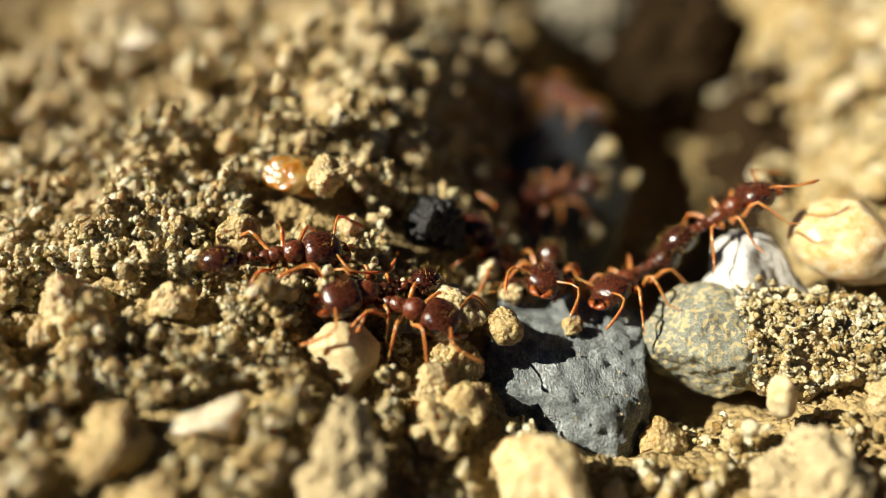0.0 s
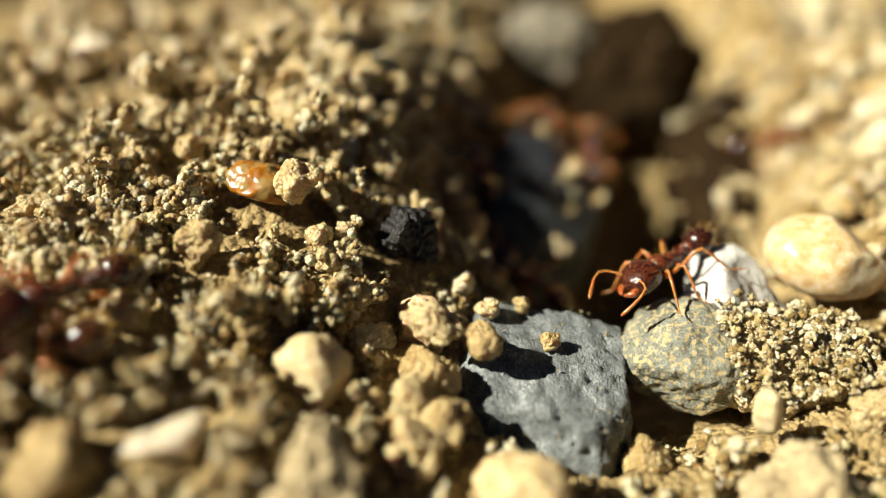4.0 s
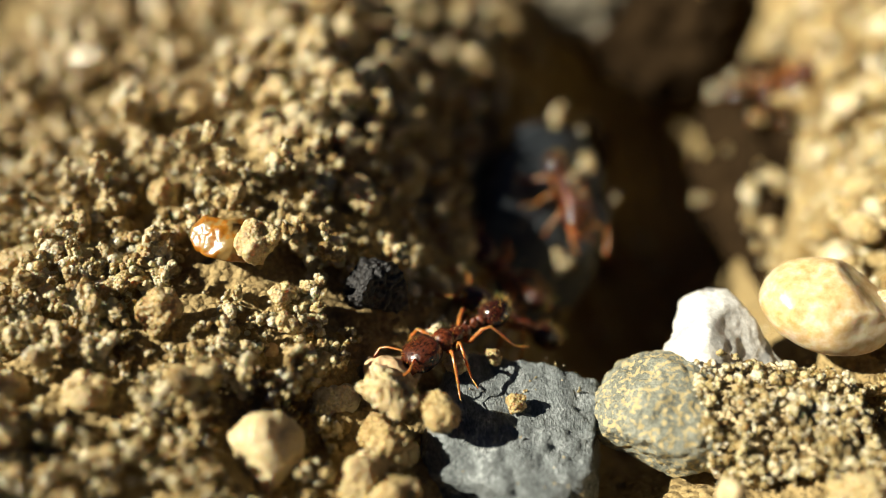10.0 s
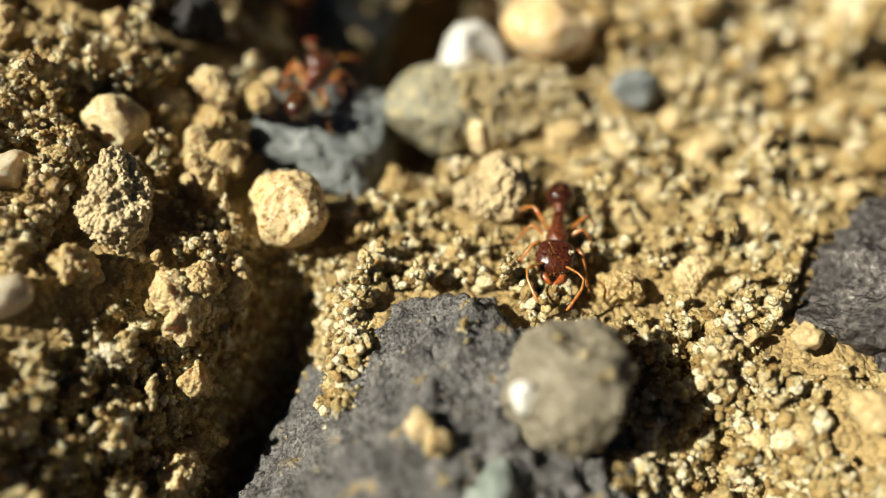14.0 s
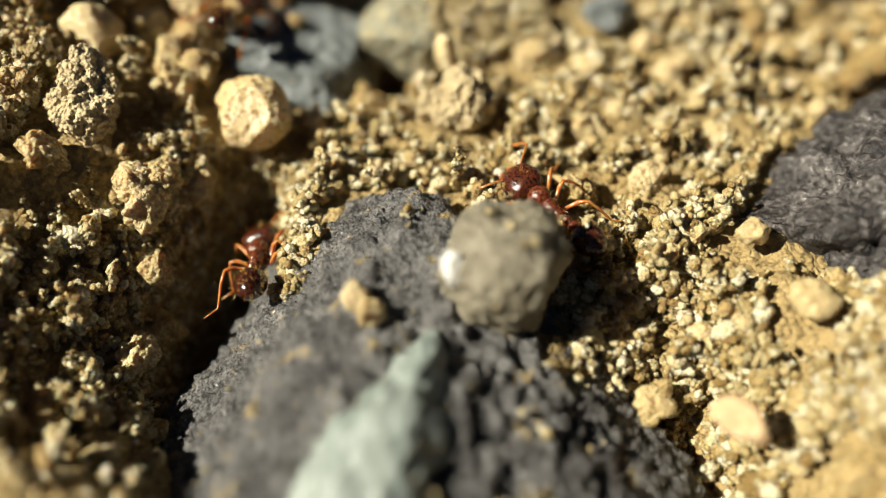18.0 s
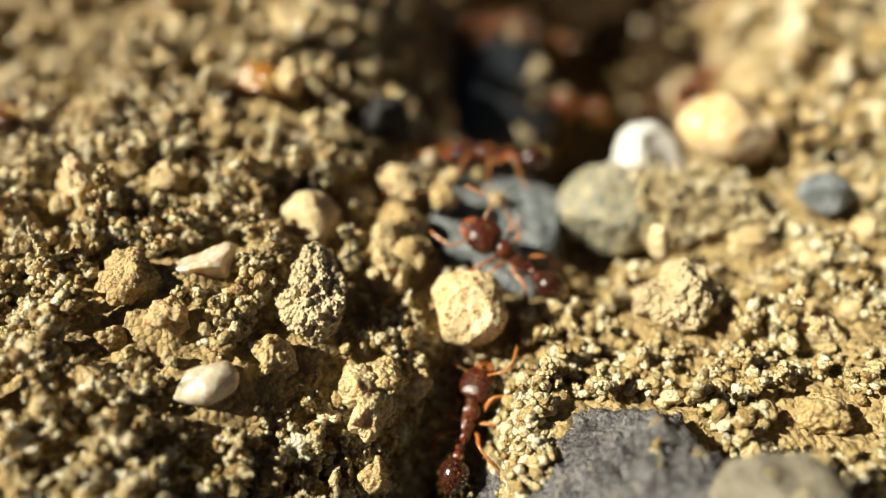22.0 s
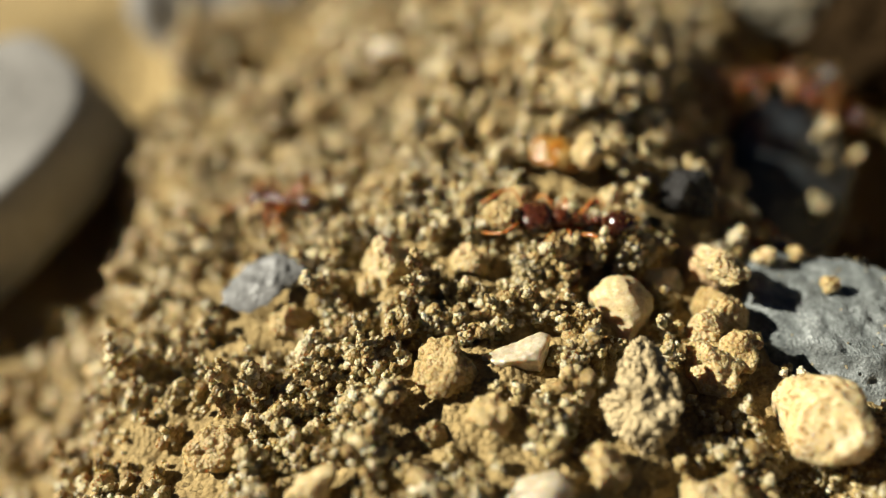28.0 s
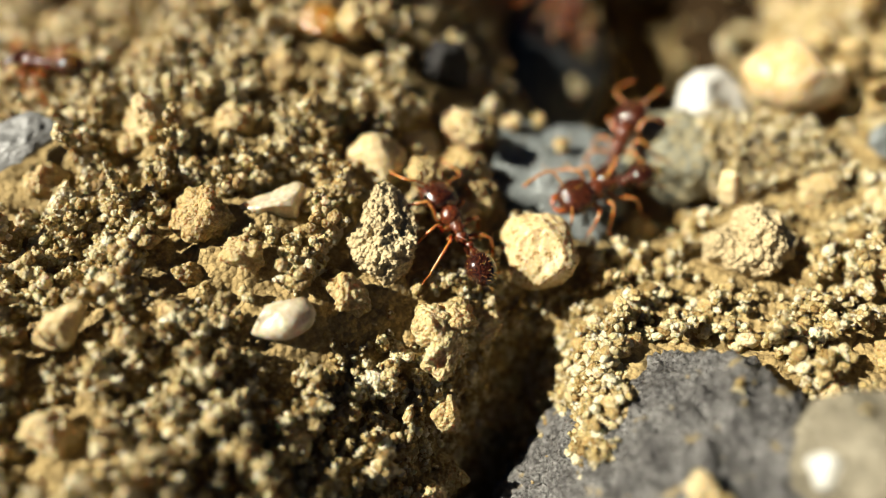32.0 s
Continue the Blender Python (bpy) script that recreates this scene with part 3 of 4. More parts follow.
def clods(count, area, seed):
    """Larger crumbs, each a thing of its own."""
    x, y, rng = places(count, area, seed + 1, 0.9, 0.3)
    for i in range(len(x)):
        put_clod(x[i], y[i], int(26 * rng.random() ** 2), rng.uniform(0, 360, 3))


clod_kinds((0.24, 0.56), 5)
# clods that stand out: x, y, kind
for k, (cx, cy, kind) in enumerate(((0.7, 9.6, 22), (0.35, 8.2, 24), (1.0, 4.7, 19), (-6.0, 6.2, 25), (-4.6, 5.0, 20), (-0.2, 4.0, 18), (-2.2, 4.4, 21), (-4.6, 11.5, 21), (-2.6, 13.2, 17), (-5.6, 9.6, 20), (1.4, 14.6, 16), (5.6, 8.2, 19), (10.8, 8.8, 23), (10.6, 3.0, 22), (11.6, -2.2, 20), (1.9, 16.6, 20), (-0.6, 16.2, 22), (0.6, 18.2, 21), (-6.2, 19.0, 25), (-3.4, 17.6, 23))):
    put_clod(cx, cy, kind, (37 * k, 71 * k, 113 * k), 0.7)
for cx, cy, kind in ((3.6, 10.6, 1), (2.2, 11.7, 6), (3.1, 12.0, 2)):
    put_clod(cx, cy, kind, (20 * kind, 40 * kind, 60), 0.75)
for cx, cy, kind in ((0.75, 10.2, 23), (0.85, 9.2, 21), (0.3, 8.6, 22), (0.4, 7.5, 24), (1.0, 8.1, 17)):
    put_clod(cx, cy, kind, (50 * kind, 20 * kind, 30), 0.7)
for cx, cy, kind in ((0.1, 2.6, 20), (0.0, 3.5, 22), (0.35, 4.4, 19), (0.0, 1.6, 18), (-0.3, 0.6, 21)):
    put_clod(cx, cy, kind, (40 * kind, 25 * kind, 80), 0.9)
put_clod(5.3, -0.7, 3, (70, 10, 20), 0.7)
put_clod(5.0, -0.3, 0, (10, 80, 20), 0.7)
clods(170, (-16, 16, -3, 22), 5)
clods(30, (10.5, 17, -7, 0), 10)
clods(26, (8.6, 15.5, 4, 12.5), 9)
scatter("fine ochre grains of dry sandy soil", 5000, (-17, 18, -5, 22), (0.06, 0.17), SOIL, 1, 0, rise=0.5, skew=1.0)
scatter("ochre crumbs of dry sandy soil", 2200, (-17, 18, -5, 22), (0.18, 0.44), SOIL, 2, 7, rise=0.5, stack=0.2, skew=1.4)
scatter("ochre crumbs heaped before the mound", 2000, (-11, 1.6, -1.5, 12), (0.16, 0.38), SOIL, 25, 7, rise=0.6, stack=0.33, skew=1.4)
scatter("crumbs heaped on the mound beside the hole", 500, (-9, 3, 5, 18), (0.2, 0.48), SOIL, 20, 7, rise=0.55, stack=0.25)
scatter("ochre crumbs of soil beyond the hole", 1500, (-26, 26, 21, 42), (0.25, 0.9), SOIL, 3, 4, skew=1.2)
scatter("ochre crumbs on the bank beyond the rocks", 800, (17, 29, -8, 22), (0.25, 0.8), SOIL, 6, 4, skew=1.2)
scatter("coarse ochre lumps on the slope behind the honey pebble", 420, (11.5, 26, 12, 34), (0.4, 1.0), SOIL, 21, 6, skew=1.2, rise=0.7, hole=1.0)
scatter("coarse ochre lumps on the far side of the mound", 360, (-17, 3, 18, 32), (0.35, 0.85), SOIL, 22, 6, skew=1.2, rise=0.7, hole=1.0)
scatter("ochre crumbs at the foot of the mound", 600, (-30, -16, -4, 24), (0.25, 0.8), SOIL, 7, 4)
scatter("ochre crumbs on the crevice walls", 3000, (-0.8, 4.4, -1.5, 5.8), (0.15, 0.38), SOIL, 8, 6, margin=-1, steep=1.6)
scatter("ochre crumbs on the hole's left wall", 1100, (1.0, 6.0, 12, 28), (0.18, 0.46), SOIL, 9, 6, hole=0.0, margin=-1, steep=1.6)
scatter("ochre crumbs on the near bank", 600, (7, 20, -10, -3.5), (0.15, 0.38), SOIL, 10, 7)
scatter("fine ochre grains on the near bank", 900, (7, 20, -10, -4), (0.05, 0.14), SOIL, 11, 0, rise=0.8, core_sub=1)
scatter("ochre crumbs before the crevice", 260, (-9, 3, -9, -4), (0.13, 0.33), SOIL, 12, 7)
scatter("ochre dust grains lying on the rocks", 90, (1.5, 10, -6, 2.5), (0.04, 0.17), SOIL, 13, 4, rise=0.2, skew=2.5, on_stones=True)
scatter("ochre crumbs crusting the stone beside the slab", 420, (7.7, 11.6, 9.0, 11.7), (0.07, 0.24), SOIL, 23, 7, rise=0.1, skew=1.3, on_stones=True)
scatter("ochre crumbs sliding into the gully", 700, (9.6, 13.5, -8, 0.5), (0.16, 0.4), SOIL, 24, 7, margin=-1)
scatter("ochre dust grains lying on the slab", 28, (2.3, 5.6, 8, 12.2), (0.03, 0.12), SOIL, 14, 3, rise=0.2, skew=2.5, on_stones=True)
scatter("ochre crumbs between the honey pebble and the rock", 1150, (4.5, 17.5, 1.5, 14), (0.15, 0.36), SOIL, 15, 7, rise=0.55, stack=0.35)
scatter("ochre crumbs beside the dark rock", 1300, (10.3, 18, -8, 2.5), (0.15, 0.38), SOIL, 16, 7, rise=0.55, stack=0.35)
scatter("ochre crumbs on the sunny side of the mound", 600, (-18, -5, 5, 20), (0.18, 0.45), SOIL, 17, 7, rise=0.6, stack=0.2)
scatter("ochre crumbs caught on the hole's walls", 300, (5, 16, 15, 36), (0.15, 0.55), SOIL, 18, 8, rise=0.2, on_stones=True)
scatter("ochre crumbs on the bank's slope", 800, (13, 18, -6.5, -0.5), (0.24, 0.46), SOIL, 26, 5, rise=0.55, skew=1.2)
scatter("ochre crumbs on the gully's wall", 420, (9.8, 12.6, -8, -1), (0.12, 0.32), SOIL, 19, 8, rise=0.5)
scatter("pale quartz grains among the soil", 150, (-19, 19, -6, 24), (0.08, 0.2), QUARTZ, 4, 0, rise=0.9)


# ---- ants ----
def ant_skin(name, a, b, rough, sss, bump):
    m, nodes, links, bsdf = material(name)
    coord = nodes.new("ShaderNodeTexCoord")
    mapping = nodes.new("ShaderNodeMapping")
    mapping.inputs["Scale"].default_value = (1000, 1000, 1000)
    links.new(coord.outputs["Object"], mapping.inputs["Vector"])
    n = nodes.new("ShaderNodeTexNoise")
    n.inputs["Scale"].default_value, n.inputs["Detail"].default_value = 14, 3
    links.new(mapping.outputs[0], n.inputs["Vector"])
    r = ramp_of(nodes, ((0.35, a), (0.65, b)))
    links.new(n.outputs[0], r.inputs[0])
    links.new(r.outputs[0], bsdf.inputs["Base Color"])
    bsdf.inputs["Roughness"].default_value = rough
    bsdf.inputs["Specular IOR Level"].default_value = 0.6
    bsdf.inputs["Subsurface Weight"].default_value = sss
    bsdf.inputs["Subsurface Radius"].default_value = (1.0, 0.3, 0.1)
    bsdf.inputs["Subsurface Scale"].default_value = 0.0003
    b2 = nodes.new("ShaderNodeBump")
    b2.inputs["Strength"].default_value, b2.inputs["Distance"].default_value = bump, 0.03 * MM
    links.new(n.outputs[0], b2.inputs["Height"])
    links.new(b2.outputs[0], bsdf.inputs["Normal"])
    return m


ANT_RED = ant_skin("ant_red_brown", (0.045, 0.010, 0.004), (0.15, 0.036, 0.012), 0.24, 0.3, 0.9)
ANT_DARK = ant_skin("ant_dark_brown", (0.014, 0.004, 0.003), (0.05, 0.013, 0.006), 0.16, 0.1, 0.2)
ANT_HEAD = ant_skin("ant_head", (0.022, 0.006, 0.003), (0.085, 0.020, 0.008), 0.22, 0.25, 0.7)
ANT_JAW = ant_skin("ant_jaw", (0.16, 0.036, 0.008), (0.34, 0.09, 0.02), 0.25, 0.4, 0.3)
ANT_LEG = ant_skin("ant_amber_leg", (0.26, 0.095, 0.022), (0.46, 0.20, 0.055), 0.25, 0.6, 0.1)
ANT_EYE = ant_skin("ant_eye", (0.004, 0.004, 0.004), (0.012, 0.010, 0.010), 0.1, 0.0, 0.0)


def joined(pieces):
    verts, faces, base = [], [], 0
    for v, f in pieces:
        verts.append(v)
        faces.append(f + base)
        base += len(v)
    return np.concatenate(verts), np.concatenate(faces)


def blob(at, radii, sub=4, shape=None, turn=(0, 0, 0)):
    v, f = ICO[sub]
    v = v.copy()
    if shape:
        v = shape(v)
    return (v * radii) @ spin(*turn).T + at, f


def tube(points, radii, n=8):
    """Tapered limb through the points, as triangles, with closed ends."""
    pts = [np.array(p, float) for p in points]
    verts, faces = [], []
    for i, p in enumerate(pts):
        d = pts[min(i + 1, len(pts) - 1)] - pts[max(i - 1, 0)]
        d /= np.linalg.norm(d)
        u = np.cross(d, (0.13, 0.21, 0.97))
        u /= np.linalg.norm(u)
        w = np.cross(d, u)
        for k in range(n):
            a = 2 * math.pi * k / n
            verts.append(p + radii[i] * (math.cos(a) * u + math.sin(a) * w))
    for i in range(len(pts) - 1):
        for k in range(n):
            a, b = i * n + k, i * n + (k + 1) % n
            faces += [(a, b, b + n), (a, b + n, a + n)]
    last = (len(pts) - 1) * n
    for k in range(1, n - 1):
        faces += [(0, k + 1, k), (last, last + k, last + k + 1)]
    return np.array(verts), np.array(faces)


def hairs(at, radii, count, length, seed):
    rng = np.random.default_rng(seed)
    out = []
    for _ in range(count):
        d = rng.normal(size=3)
        d[2] = abs(d[2]) - 0.2
        d /= np.linalg.norm(d)
        a = np.array(at) + d * radii
        n = d / radii
        n = n / np.linalg.norm(n) + rng.normal(size=3) * 0.25
        out.append(tube([a, a + n * length * rng.uniform(0.6, 1.2)], [0.011, 0.004], 3))
    return out


ANT = 0.86       # the workers are about 3.2 mm long


def part(name, shape, mat, parent, label="", at=(0, 0, 0)):
    verts, faces = shape
    ob = new(name, mesh_of(name, verts * ANT, faces, mat))
    ob.parent = parent
    ob.location = [c * ANT * MM for c in at]
    return tagged(ob, label)


def fuzz(parent, at, radii, count, length, seed):
    tagged(part("hairs", joined(hairs(at, np.array(radii), count, length, seed)), ANT_LEG, parent, "fine pale bristles"), kind="stuff")


LEGS = []
for front, (hip_x, reach_x, out) in enumerate(((0.38, 0.95, 1.15), (0.08, 0.05, 1.35), (-0.22, -1.15, 1.25))):
    for s in (1, -1):
        LEGS.append((hip_x, reach_x, out, s, (front + (s > 0)) % 2))


def make_ant():
    """An ant that faces +x and stands on z = 0, its body about 0.75 mm up."""
    ant = new("ant")
    tagged(ant, "red-brown worker ant with a glossy dark gaster", "ant", "ants at the nest")
    head_at = (1.12, 0, 0.80)

    def skull(v):
        v = v.copy()
        v[:, 1] *= 1 - 0.22 * v[:, 0] ** 3
        return np.sign(v) * np.abs(v) ** 0.78
    head = part("head", blob(head_at, (0.56, 0.56, 0.40), shape=skull, turn=(0, 14, 0)), ANT_HEAD, ant, "blackish-brown head")
    fuzz(head, head_at, (0.56, 0.55, 0.41), 34, 0.13, 3)
    for s in (1, -1):
        part("eye", blob((1.12, s * 0.53, 0.88), (0.10, 0.06, 0.09), 3), ANT_EYE, head, "black compound eye")
        part("mandible", tube([(1.52, s * 0.26, 0.68), (1.72, s * 0.24, 0.62), (1.86, s * 0.10, 0.60), (1.90, s * 0.02, 0.60)], [0.13, 0.12, 0.07, 0.03]), ANT_JAW, head, "orange-brown mandible")
        antenna = part("antenna", tube([(0, 0, 0), (0.10, s * 0.22, 0.16), (0.28, s * 0.55, 0.26), (0.42, s * 0.74, 0.24), (0.66, s * 0.76, 0.12), (0.95, s * 0.66, -0.05), (1.15, s * 0.58, -0.16), (1.28, s * 0.52, -0.22)],
                                     [0.04, 0.034, 0.034, 0.036, 0.038, 0.045, 0.055, 0.03]), ANT_LEG, ant, "elbowed amber antenna", (1.42, s * 0.16, 0.86))
    chest = [blob((0.36, 0, 0.84), (0.36, 0.34, 0.32)), blob((-0.08, 0, 0.79), (0.34, 0.23, 0.24)), blob((-0.38, 0, 0.74), (0.24, 0.20, 0.21))]
    chest += [tube([(-0.5, s * 0.12, 0.86), (-0.68, s * 0.15, 0.98)], [0.05, 0.01], 6) for s in (1, -1)]
    thorax = part("thorax", joined(chest), ANT_RED, ant)
    fuzz(thorax, (0.2, 0, 0.82), (0.5, 0.28, 0.28), 16, 0.12, 5)
    part("petiole", joined([blob((-0.78, 0, 0.80), (0.13, 0.15, 0.2)), tube([(-0.5, 0, 0.7), (-0.74, 0, 0.72), (-0.95, 0, 0.74)], [0.07, 0.06, 0.07])]), ANT_RED, ant)
    part("postpetiole", blob((-1.02, 0, 0.77), (0.16, 0.19, 0.19)), ANT_RED, ant)

    def drop(v):
        v = v.copy()
        v[:, 1:] *= 1 + 0.18 * v[:, :1]
        return v
    gaster = part("gaster", blob((-1.60, 0, 0.74), (0.54, 0.45, 0.42), 4, drop), ANT_DARK, ant, "glossy dark brown gaster with fine hairs")
    fuzz(gaster, (-1.60, 0, 0.74), (0.54, 0.46, 0.43), 80, 0.16, 7)
    for hip_x, reach_x, out, s, _ in LEGS:
        dx = reach_x
        leg = tube([(0, 0, 0), (0.06 * dx, s * 0.18, -0.06), (0.3 * dx, s * 0.45, 0.28), (0.45 * dx, s * 0.62, 0.34), (0.62 * dx, s * 0.80, 0.05), (0.80 * dx, s * 0.98, -0.36), (0.88 * dx, s * 1.05, -0.52), (dx, s * out, -0.56), (1.12 * dx, s * (out + 0.16), -0.58)],
                   [0.09, 0.06, 0.068, 0.045, 0.046, 0.034, 0.026, 0.022, 0.015])
        part("leg", leg, ANT_LEG, ant, "thin amber jointed leg", (hip_x, s * 0.16, 0.62))
    return ant


# seconds, x, y in millimetres, heading in degrees
WALK_A = ((0, 1.39, 13.05, 120), (1, -1.15, 14.12, 246), (2, -2.81, 11.10, 147), (3, -5.37, 9.71, 187), (4, -6.89, 9.18, 228), (6, -9.50, 9.00, 200), (9, -11.98, 12.33, 158), (32, -11.98, 12.33, 158),)
WALK_B = ((0, -3.52, 10.84, 18), (1, -0.05, 10.39, 266), (2, 3.57, 15.87, 315), (3, 3.92, 16.68, 101), (4, 3.82, 16.61, 159), (4.5, 4.55, 16.98, 110), (6.5, 3.85, 18.11, 43), (7, 6.43, 20.94, 210), (7.5, 5.07, 18.57, 114), (8, 4.45, 17.13, 92), (9, 3.56, 16.75, 126), (10, 3.30, 16.88, 148), (11, 1.11, 15.35, 156), (12, 2.78, 16.95, 122), (13.5, 1.50, 17.00, 90), (15, 4.00, 20.00, 20), (20, 6.60, 27.50, 40), (32, 6.60, 28.50, 40),)
WALK_C = ((0, -0.65, 9.93, 345), (1, 1.50, 14.05, 147), (2, 0.75, 13.44, 192), (3, 1.93, 20.21, 93), (4, 2.29, 20.13, 99), (5.2, 4.00, 15.00, 200), (6.5, 3.20, 14.76, 341), (7, 3.30, 13.89, 351), (8, 0.69, 12.48, 172), (9, 3.55, 14.02, 164), (10, 3.12, 14.02, 166), (11, -0.02, 11.51, 193), (12, -3.18, 8.69, 231), (13, -4.33, 6.02, 230), (14.5, -9.00, 6.00, 190), (17, -20.00, 1.00, 200), (22, -28.00, -8.00, 200), (32, -28.00, -8.00, 200),)
WALK_E = ((0, 3.02, 12.10, 257), (1, 2.73, 11.73, 253), (2, 3.60, 14.80, 60), (5, 8.20, 25.00, 90), (7.6, 8.40, 24.00, 250), (9, 3.50, 17.00, 200), (10.5, 1.50, 9.50, 230), (11, 1.73, 8.30, 217), (12, 1.68, 8.59, 224), (12.5, 3.87, 9.15, 207), (13, 4.47, 11.24, 106), (14, 3.30, 10.90, 70), (18, 1.77, 9.98, 72), (19, 1.77, 9.07, 71), (20, 1.92, 8.66, 73), (21, 2.04, 10.52, 68), (22, 3.48, 12.10, 174), (23, 4.08, 21.17, 249),) + ((24, 2.95, 16.53, 156), (26, 4.76, 15.69, 40), (29, 3.26, 12.07, 206), (30, 3.33, 12.03, 147), (31, 3.72, 9.48, 197), (32, 4.31, 8.47, 207),)
WALK_F = ((0, 5.51, 11.91, 221), (1, 7.45, 17.84, 197), (2, 4.20, 15.50, 80), (5, 9.00, 28.00, 60), (20, 8.60, 22.00, 200), (22, 8.13, 20.37, 208), (23, 5.71, 20.35, 155), (24, 2.77, 12.28, 65), (25, 3.40, 14.60, 80), (28, 6.80, 23.40, 120), (29, 4.97, 17.55, 78), (30, 5.82, 11.74, 209), (31, 5.29, 9.93, 16), (32, 5.52, 10.26, 64),)
WALK_H = ((0, 15.50, 10.00, 150), (1.6, 12.80, 11.80, 165), (2, 11.10, 11.95, 150), (2.5, 9.20, 12.30, 176), (3, 7.65, 12.20, 172), (3.5, 7.30, 12.45, 190), (4, 6.95, 12.50, 216), (4.7, 7.60, 14.60, 200), (5.5, 9.40, 17.00, 90), (8.5, 9.40, 17.00, 300), (9.3, 7.40, 14.40, 320), (10, 6.95, 13.56, 31), (11, 8.13, 12.71, 11), (11.5, 8.26, 12.33, 323), (12, 9.70, 10.50, 289), (12.5, 9.97, 9.10, 286), (13, 10.11, 7.05, 274), (13.5, 10.20, 5.74, 262), (14, 9.34, 4.65, 251),) + ((15, 10.24, 2.42, 287), (15.5, 10.32, 1.38, 280), (16.2, 10.40, 1.00, 330), (17, 10.60, 0.60, 60), (17.5, 10.20, 1.10, 105), (18, 9.90, 2.20, 120), (18.25, 9.50, 3.20, 70), (18.5, 9.00, 3.85, 20), (19, 8.00, 3.95, 67), (19.5, 8.80, 5.50, 74), (20, 8.20, 5.95, 100), (20.5, 8.50, 6.50, 70), (21, 7.75, 7.50, 158), (22, 3.65, 8.17, 151), (23, 2.24, 11.05, 122), (24, -1.72, 11.93, 145), (25, -2.49, 11.66, 165), (26, -3.99, 11.03, 176), (27.5, -2.00, 11.40, 190), (28.5, -4.49, 10.29, 187), (29, -4.02, 10.13, 224), (29.5, -3.75, 9.60, 266),) + ((30, -1.84, 8.85, 98), (31, -1.54, 7.49, 141), (32, 0.06, 6.45, 119),)
WALK_I = ((0, 8.03, 13.19, 20), (1, 14.81, 23.53, 39), (2, 13.43, 24.07, 126), (3, 14.01, 22.07, 98), (4, 14.57, 22.50, 352), (6.5, 11.00, 26.00, 60), (7, 10.79, 30.33, 16), (8, 13.96, 27.27, 37), (9, 15.00, 25.90, 0), (10, 14.20, 26.58, 8), (11, 15.31, 27.30, 331), (12, 15.64, 25.49, 37), (15, 15.00, 24.00, 100), (21, 13.00, 22.00, 200), (23, 14.13, 18.40, 218), (25, 14.00, 20.00, 300), (32, 16.00, 22.00, 320),)
WALK_J = ((0, 14.00, 14.00, 200), (1, 13.64, 18.01, 191), (2, 13.30, 20.78, 192), (3, 11.43, 19.53, 199), (4, 10.41, 20.13, 210), (5, 10.50, 18.00, 60), (9, 15.00, 27.00, 40), (32, 17.00, 29.00, 60),)
WALK_D = ((0, -4.00, -7.00, 60), (15.4, -4.00, -7.00, 60), (17.5, 2.90, 2.05, 80), (18, 2.85, 2.25, 88), (18.5, 2.98, 3.28, 89), (19, 3.41, 4.20, 87), (20, 3.52, 4.38, 80), (21, 3.50, 4.58, 76), (22, 2.76, 4.09, 71), (23, 1.60, 1.20, 230), (25, -2.00, -5.00, 240), (32, -4.00, -8.00, 240),)
WALK_K = ((0, 3.98, 18.20, 197), (1, 2.60, 23.06, 160), (2, 1.34, 20.43, 88), (3, 3.40, 21.00, 60), (5, 6.80, 26.00, 60), (7.4, 6.80, 25.40, 230), (9, 5.54, 18.55, 98), (10, 5.32, 19.46, 284), (11, 5.24, 17.44, 260), (12, 4.60, 19.00, 250), (14.5, 7.40, 26.00, 80), (27, 7.40, 26.00, 240), (29, 5.20, 21.50, 240), (32, 5.20, 21.20, 260),)
WALK_M = ((0, 5.06, 23.25, 126), (1, 5.60, 30.94, 274), (2, 4.29, 31.40, 85), (4, 5.00, 25.50, 60), (7, 7.44, 31.71, 147), (12, 5.00, 25.00, 30), (24, 4.60, 24.00, 200), (32, 4.40, 22.50, 220),)
WALK_N = ((0, -1.35, 10.38, 211), (1, 0.02, 10.20, 265), (2, -2.03, 10.59, 162), (2.6, -3.40, 10.40, 200), (4.5, -8.00, 8.00, 190), (7, -2.77, 11.16, 145), (8, -6.00, 8.00, 200), (9.5, -12.00, 6.00, 180), (12, -17.00, 3.00, 200), (15, -27.00, -9.00, 210), (32, -27.00, -9.00, 210),)
WALK_P = ((0, -9.00, -8.00, 30), (16.5, -12.00, -8.00, 30), (19, -6.00, -3.50, 40), (20, 0.76, 1.68, 183), (21, 1.37, 2.93, 289), (22.5, 0.00, -3.00, 240), (25, -6.00, -9.00, 220), (32, -6.00, -9.00, 220),)
TRACKS = (WALK_A, WALK_B, WALK_C, WALK_E, WALK_F, WALK_H, WALK_I, WALK_J, WALK_D, WALK_K, WALK_M, WALK_N, WALK_P)


def glide(track, t):
    """Place and heading on a track at t seconds."""
    i = 0
    while i < len(track) - 2 and track[i + 1][0] <= t:
        i += 1
    a, b = track[i], track[i + 1]
    u = min(max((t - a[0]) / (b[0] - a[0]), 0), 1)
    u = u * u * (3 - 2 * u) if b[0] - a[0] > 1.6 else u
    turn = (b[3] - a[3] + 180) % 360 - 180
    return a[1] + u * (b[1] - a[1]), a[2] + u * (b[2] - a[2]), a[3] + u * turn


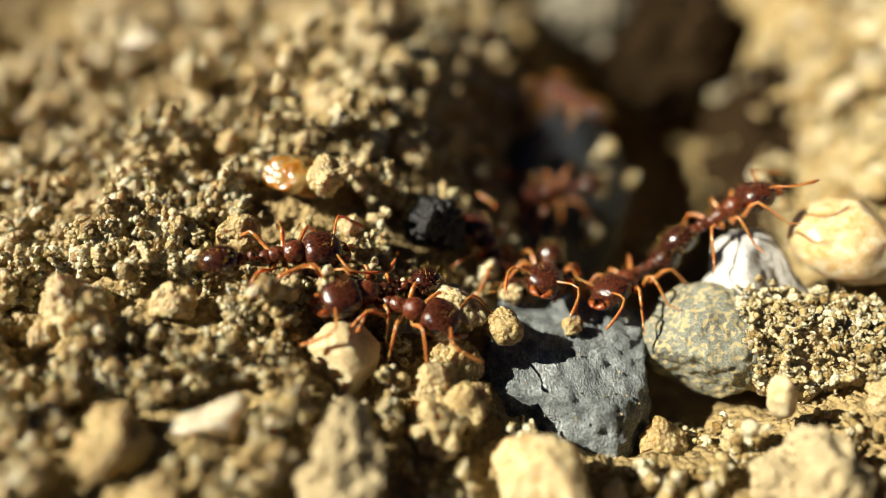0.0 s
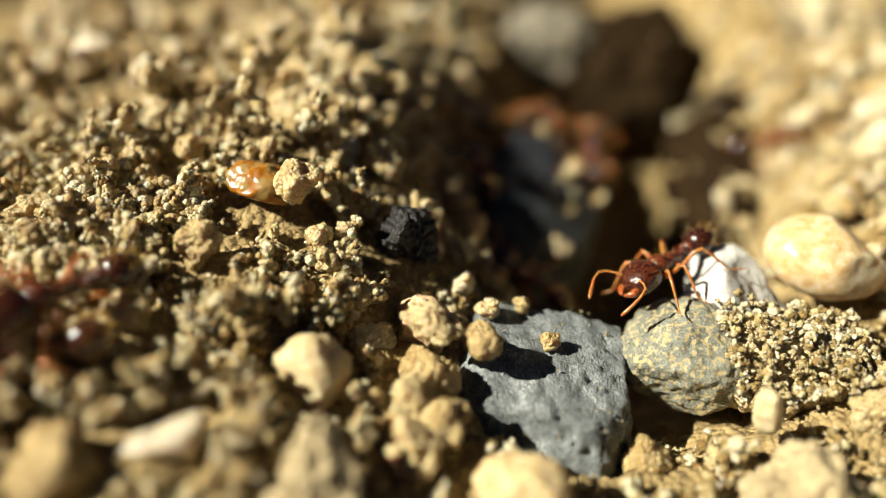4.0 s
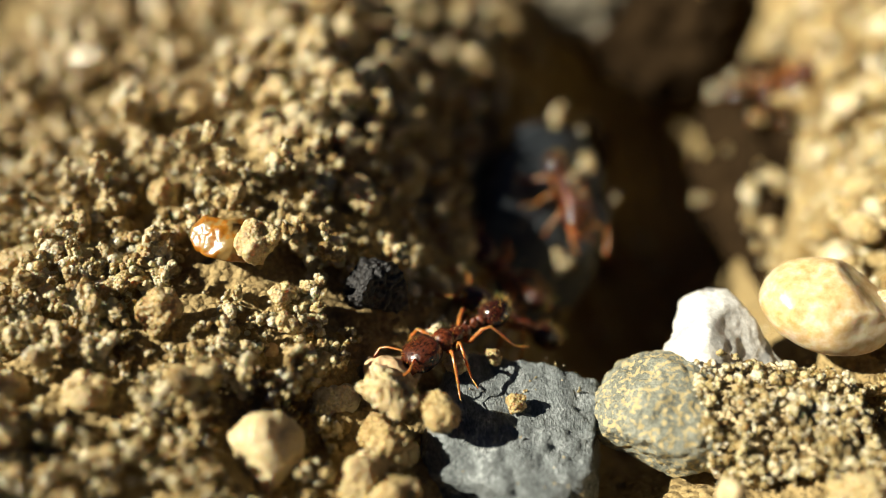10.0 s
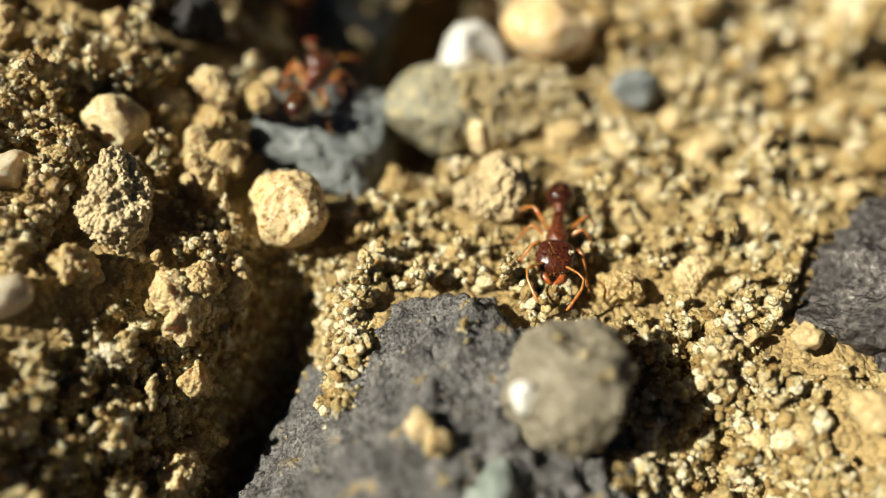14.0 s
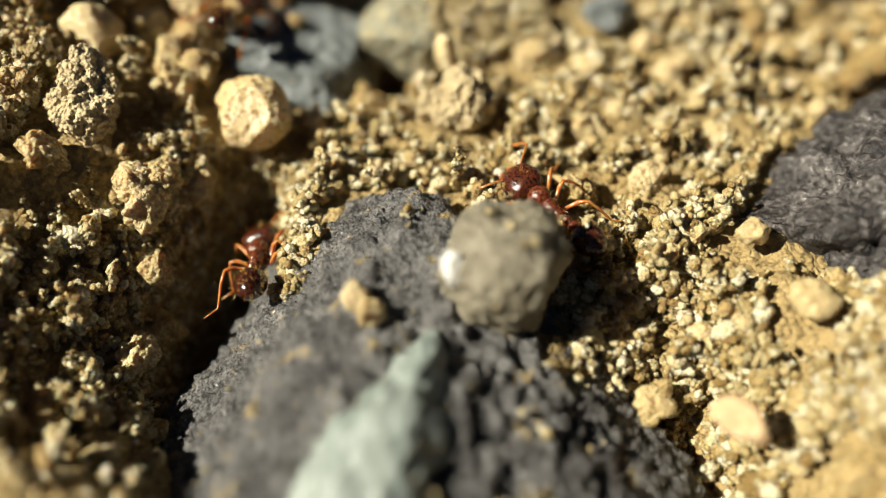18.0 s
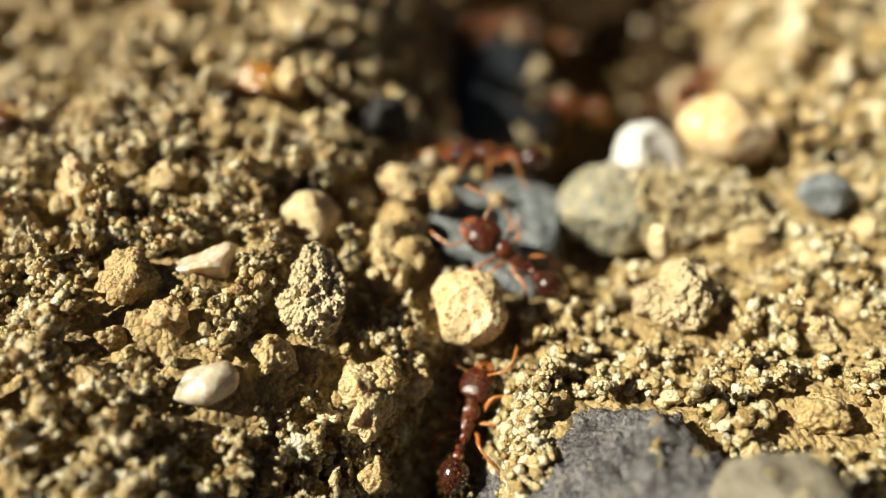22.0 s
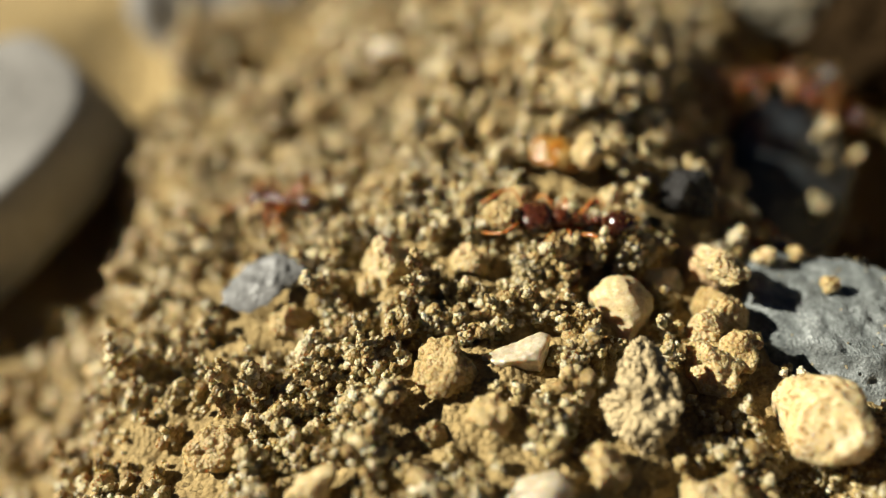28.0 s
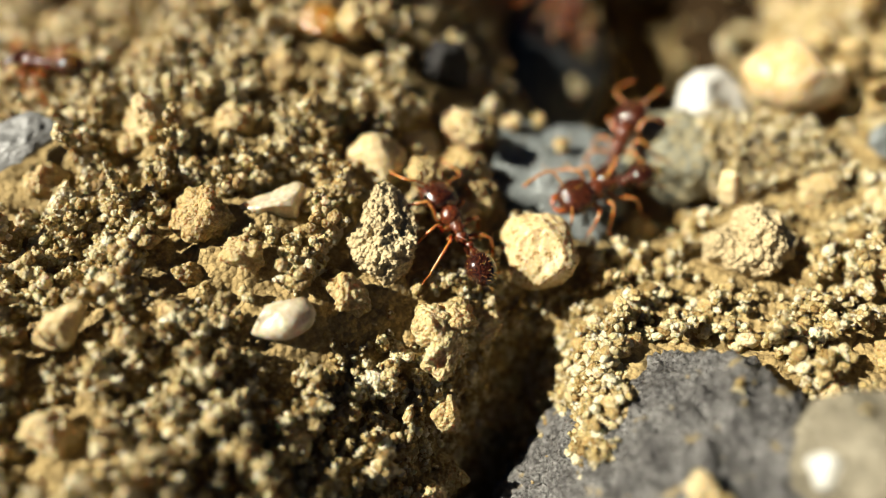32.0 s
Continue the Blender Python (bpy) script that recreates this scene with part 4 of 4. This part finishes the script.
def stand(x, y, yaw, lift=0.0):
    """A walker's pose on the crumbs, tilted with the slope."""
    c, s = math.cos(radians(yaw)), math.sin(radians(yaw))
    ahead, behind = float(top(x + 0.8 * c, y + 0.8 * s)), float(top(x - 0.8 * c, y - 0.8 * s))
    left, right = float(top(x - 0.6 * s, y + 0.6 * c)), float(top(x + 0.6 * s, y - 0.6 * c))
    pitch = max(-24, min(24, math.degrees(math.atan2(ahead - behind, 1.6))))
    roll = max(-22, min(22, math.degrees(math.atan2(left - right, 1.2))))
    z = max((ahead + behind) / 2, float(top(x, y)), max(ahead, behind) - 0.45) + lift
    return pose(x * MM, y * MM, z * MM) @ pose(0, 0, 0, 0, 0, yaw) @ pose(0, 0, 0, roll, -pitch, 0)


STEP = 0.25
TIMES = [i * STEP for i in range(int(32 / STEP) + 1)]


def ants():
    first = make_ant()
    made = [first]
    for _ in TRACKS[1:]:
        made.append(copy_thing(first, pose(0, 0, 0)))
    for ant, track in zip(made, TRACKS):
        ant.matrix_basis = stand(*glide(track, 0))
    return made


ANTS = ants()


def crumb_load():
    p, f = stone_shape((0.46, 0.4, 0.4), 91, sub=4, facets=3, rough=0.2, grain=0.03, cell=0.2, lump=0.05)
    ob = new("carried_crumb", mesh_of("carried_crumb", p, f, CLOD))
    return tagged(ob, "ochre crumb carried in an ant's jaws", "crumb")


LOAD = crumb_load()


def motions():
    for ant, track in zip(ANTS, TRACKS):
        rows, paces, walked, last = [], [], 0.0, None
        for t in TIMES:
            x, y, yaw = glide(track, t)
            if last:
                walked += math.hypot(x - last[0], y - last[1]) + abs((yaw - last[2] + 180) % 360 - 180) * 0.006
            last = (x, y, yaw)
            rows.append((t, stand(x, y, yaw)))
            paces.append(walked)
        walk(ant, rows)
        legs = [o for o in ant.children if o.name.startswith("leg")]
        for leg, (hip_x, reach_x, out, s, phase) in zip(legs, LEGS):
            place = pose(hip_x * ANT * MM, s * 0.16 * ANT * MM, 0.62 * ANT * MM)
            walk(leg, [(t, place @ pose(0, 0, 0, s * 5 * math.cos(2.9 * d + math.pi * phase), 0, 17 * math.sin(2.9 * d + math.pi * phase))) for t, d in zip(TIMES, paces)])
        feelers = [o for o in ant.children if o.name.startswith("antenna")]
        for s, feeler in zip((1, -1), feelers):
            place = pose(1.42 * ANT * MM, s * 0.16 * ANT * MM, 0.86 * ANT * MM)
            walk(feeler, [(t, place @ pose(0, 0, 0, 0, 9 * math.sin(2.1 * t + d + s), 14 * math.sin(3.3 * t + 2 * s + d))) for t, d in zip(TIMES, paces)])
    carrier = TRACKS[5]
    taken = 22.25
    jaws = pose(2.1 * ANT * MM, 0, 0.82 * ANT * MM)
    rest = stand(*glide(carrier, taken)) @ jaws
    walk(LOAD, [(t, rest if t <= taken else stand(*glide(carrier, t)) @ jaws) for t in TIMES])


motions()
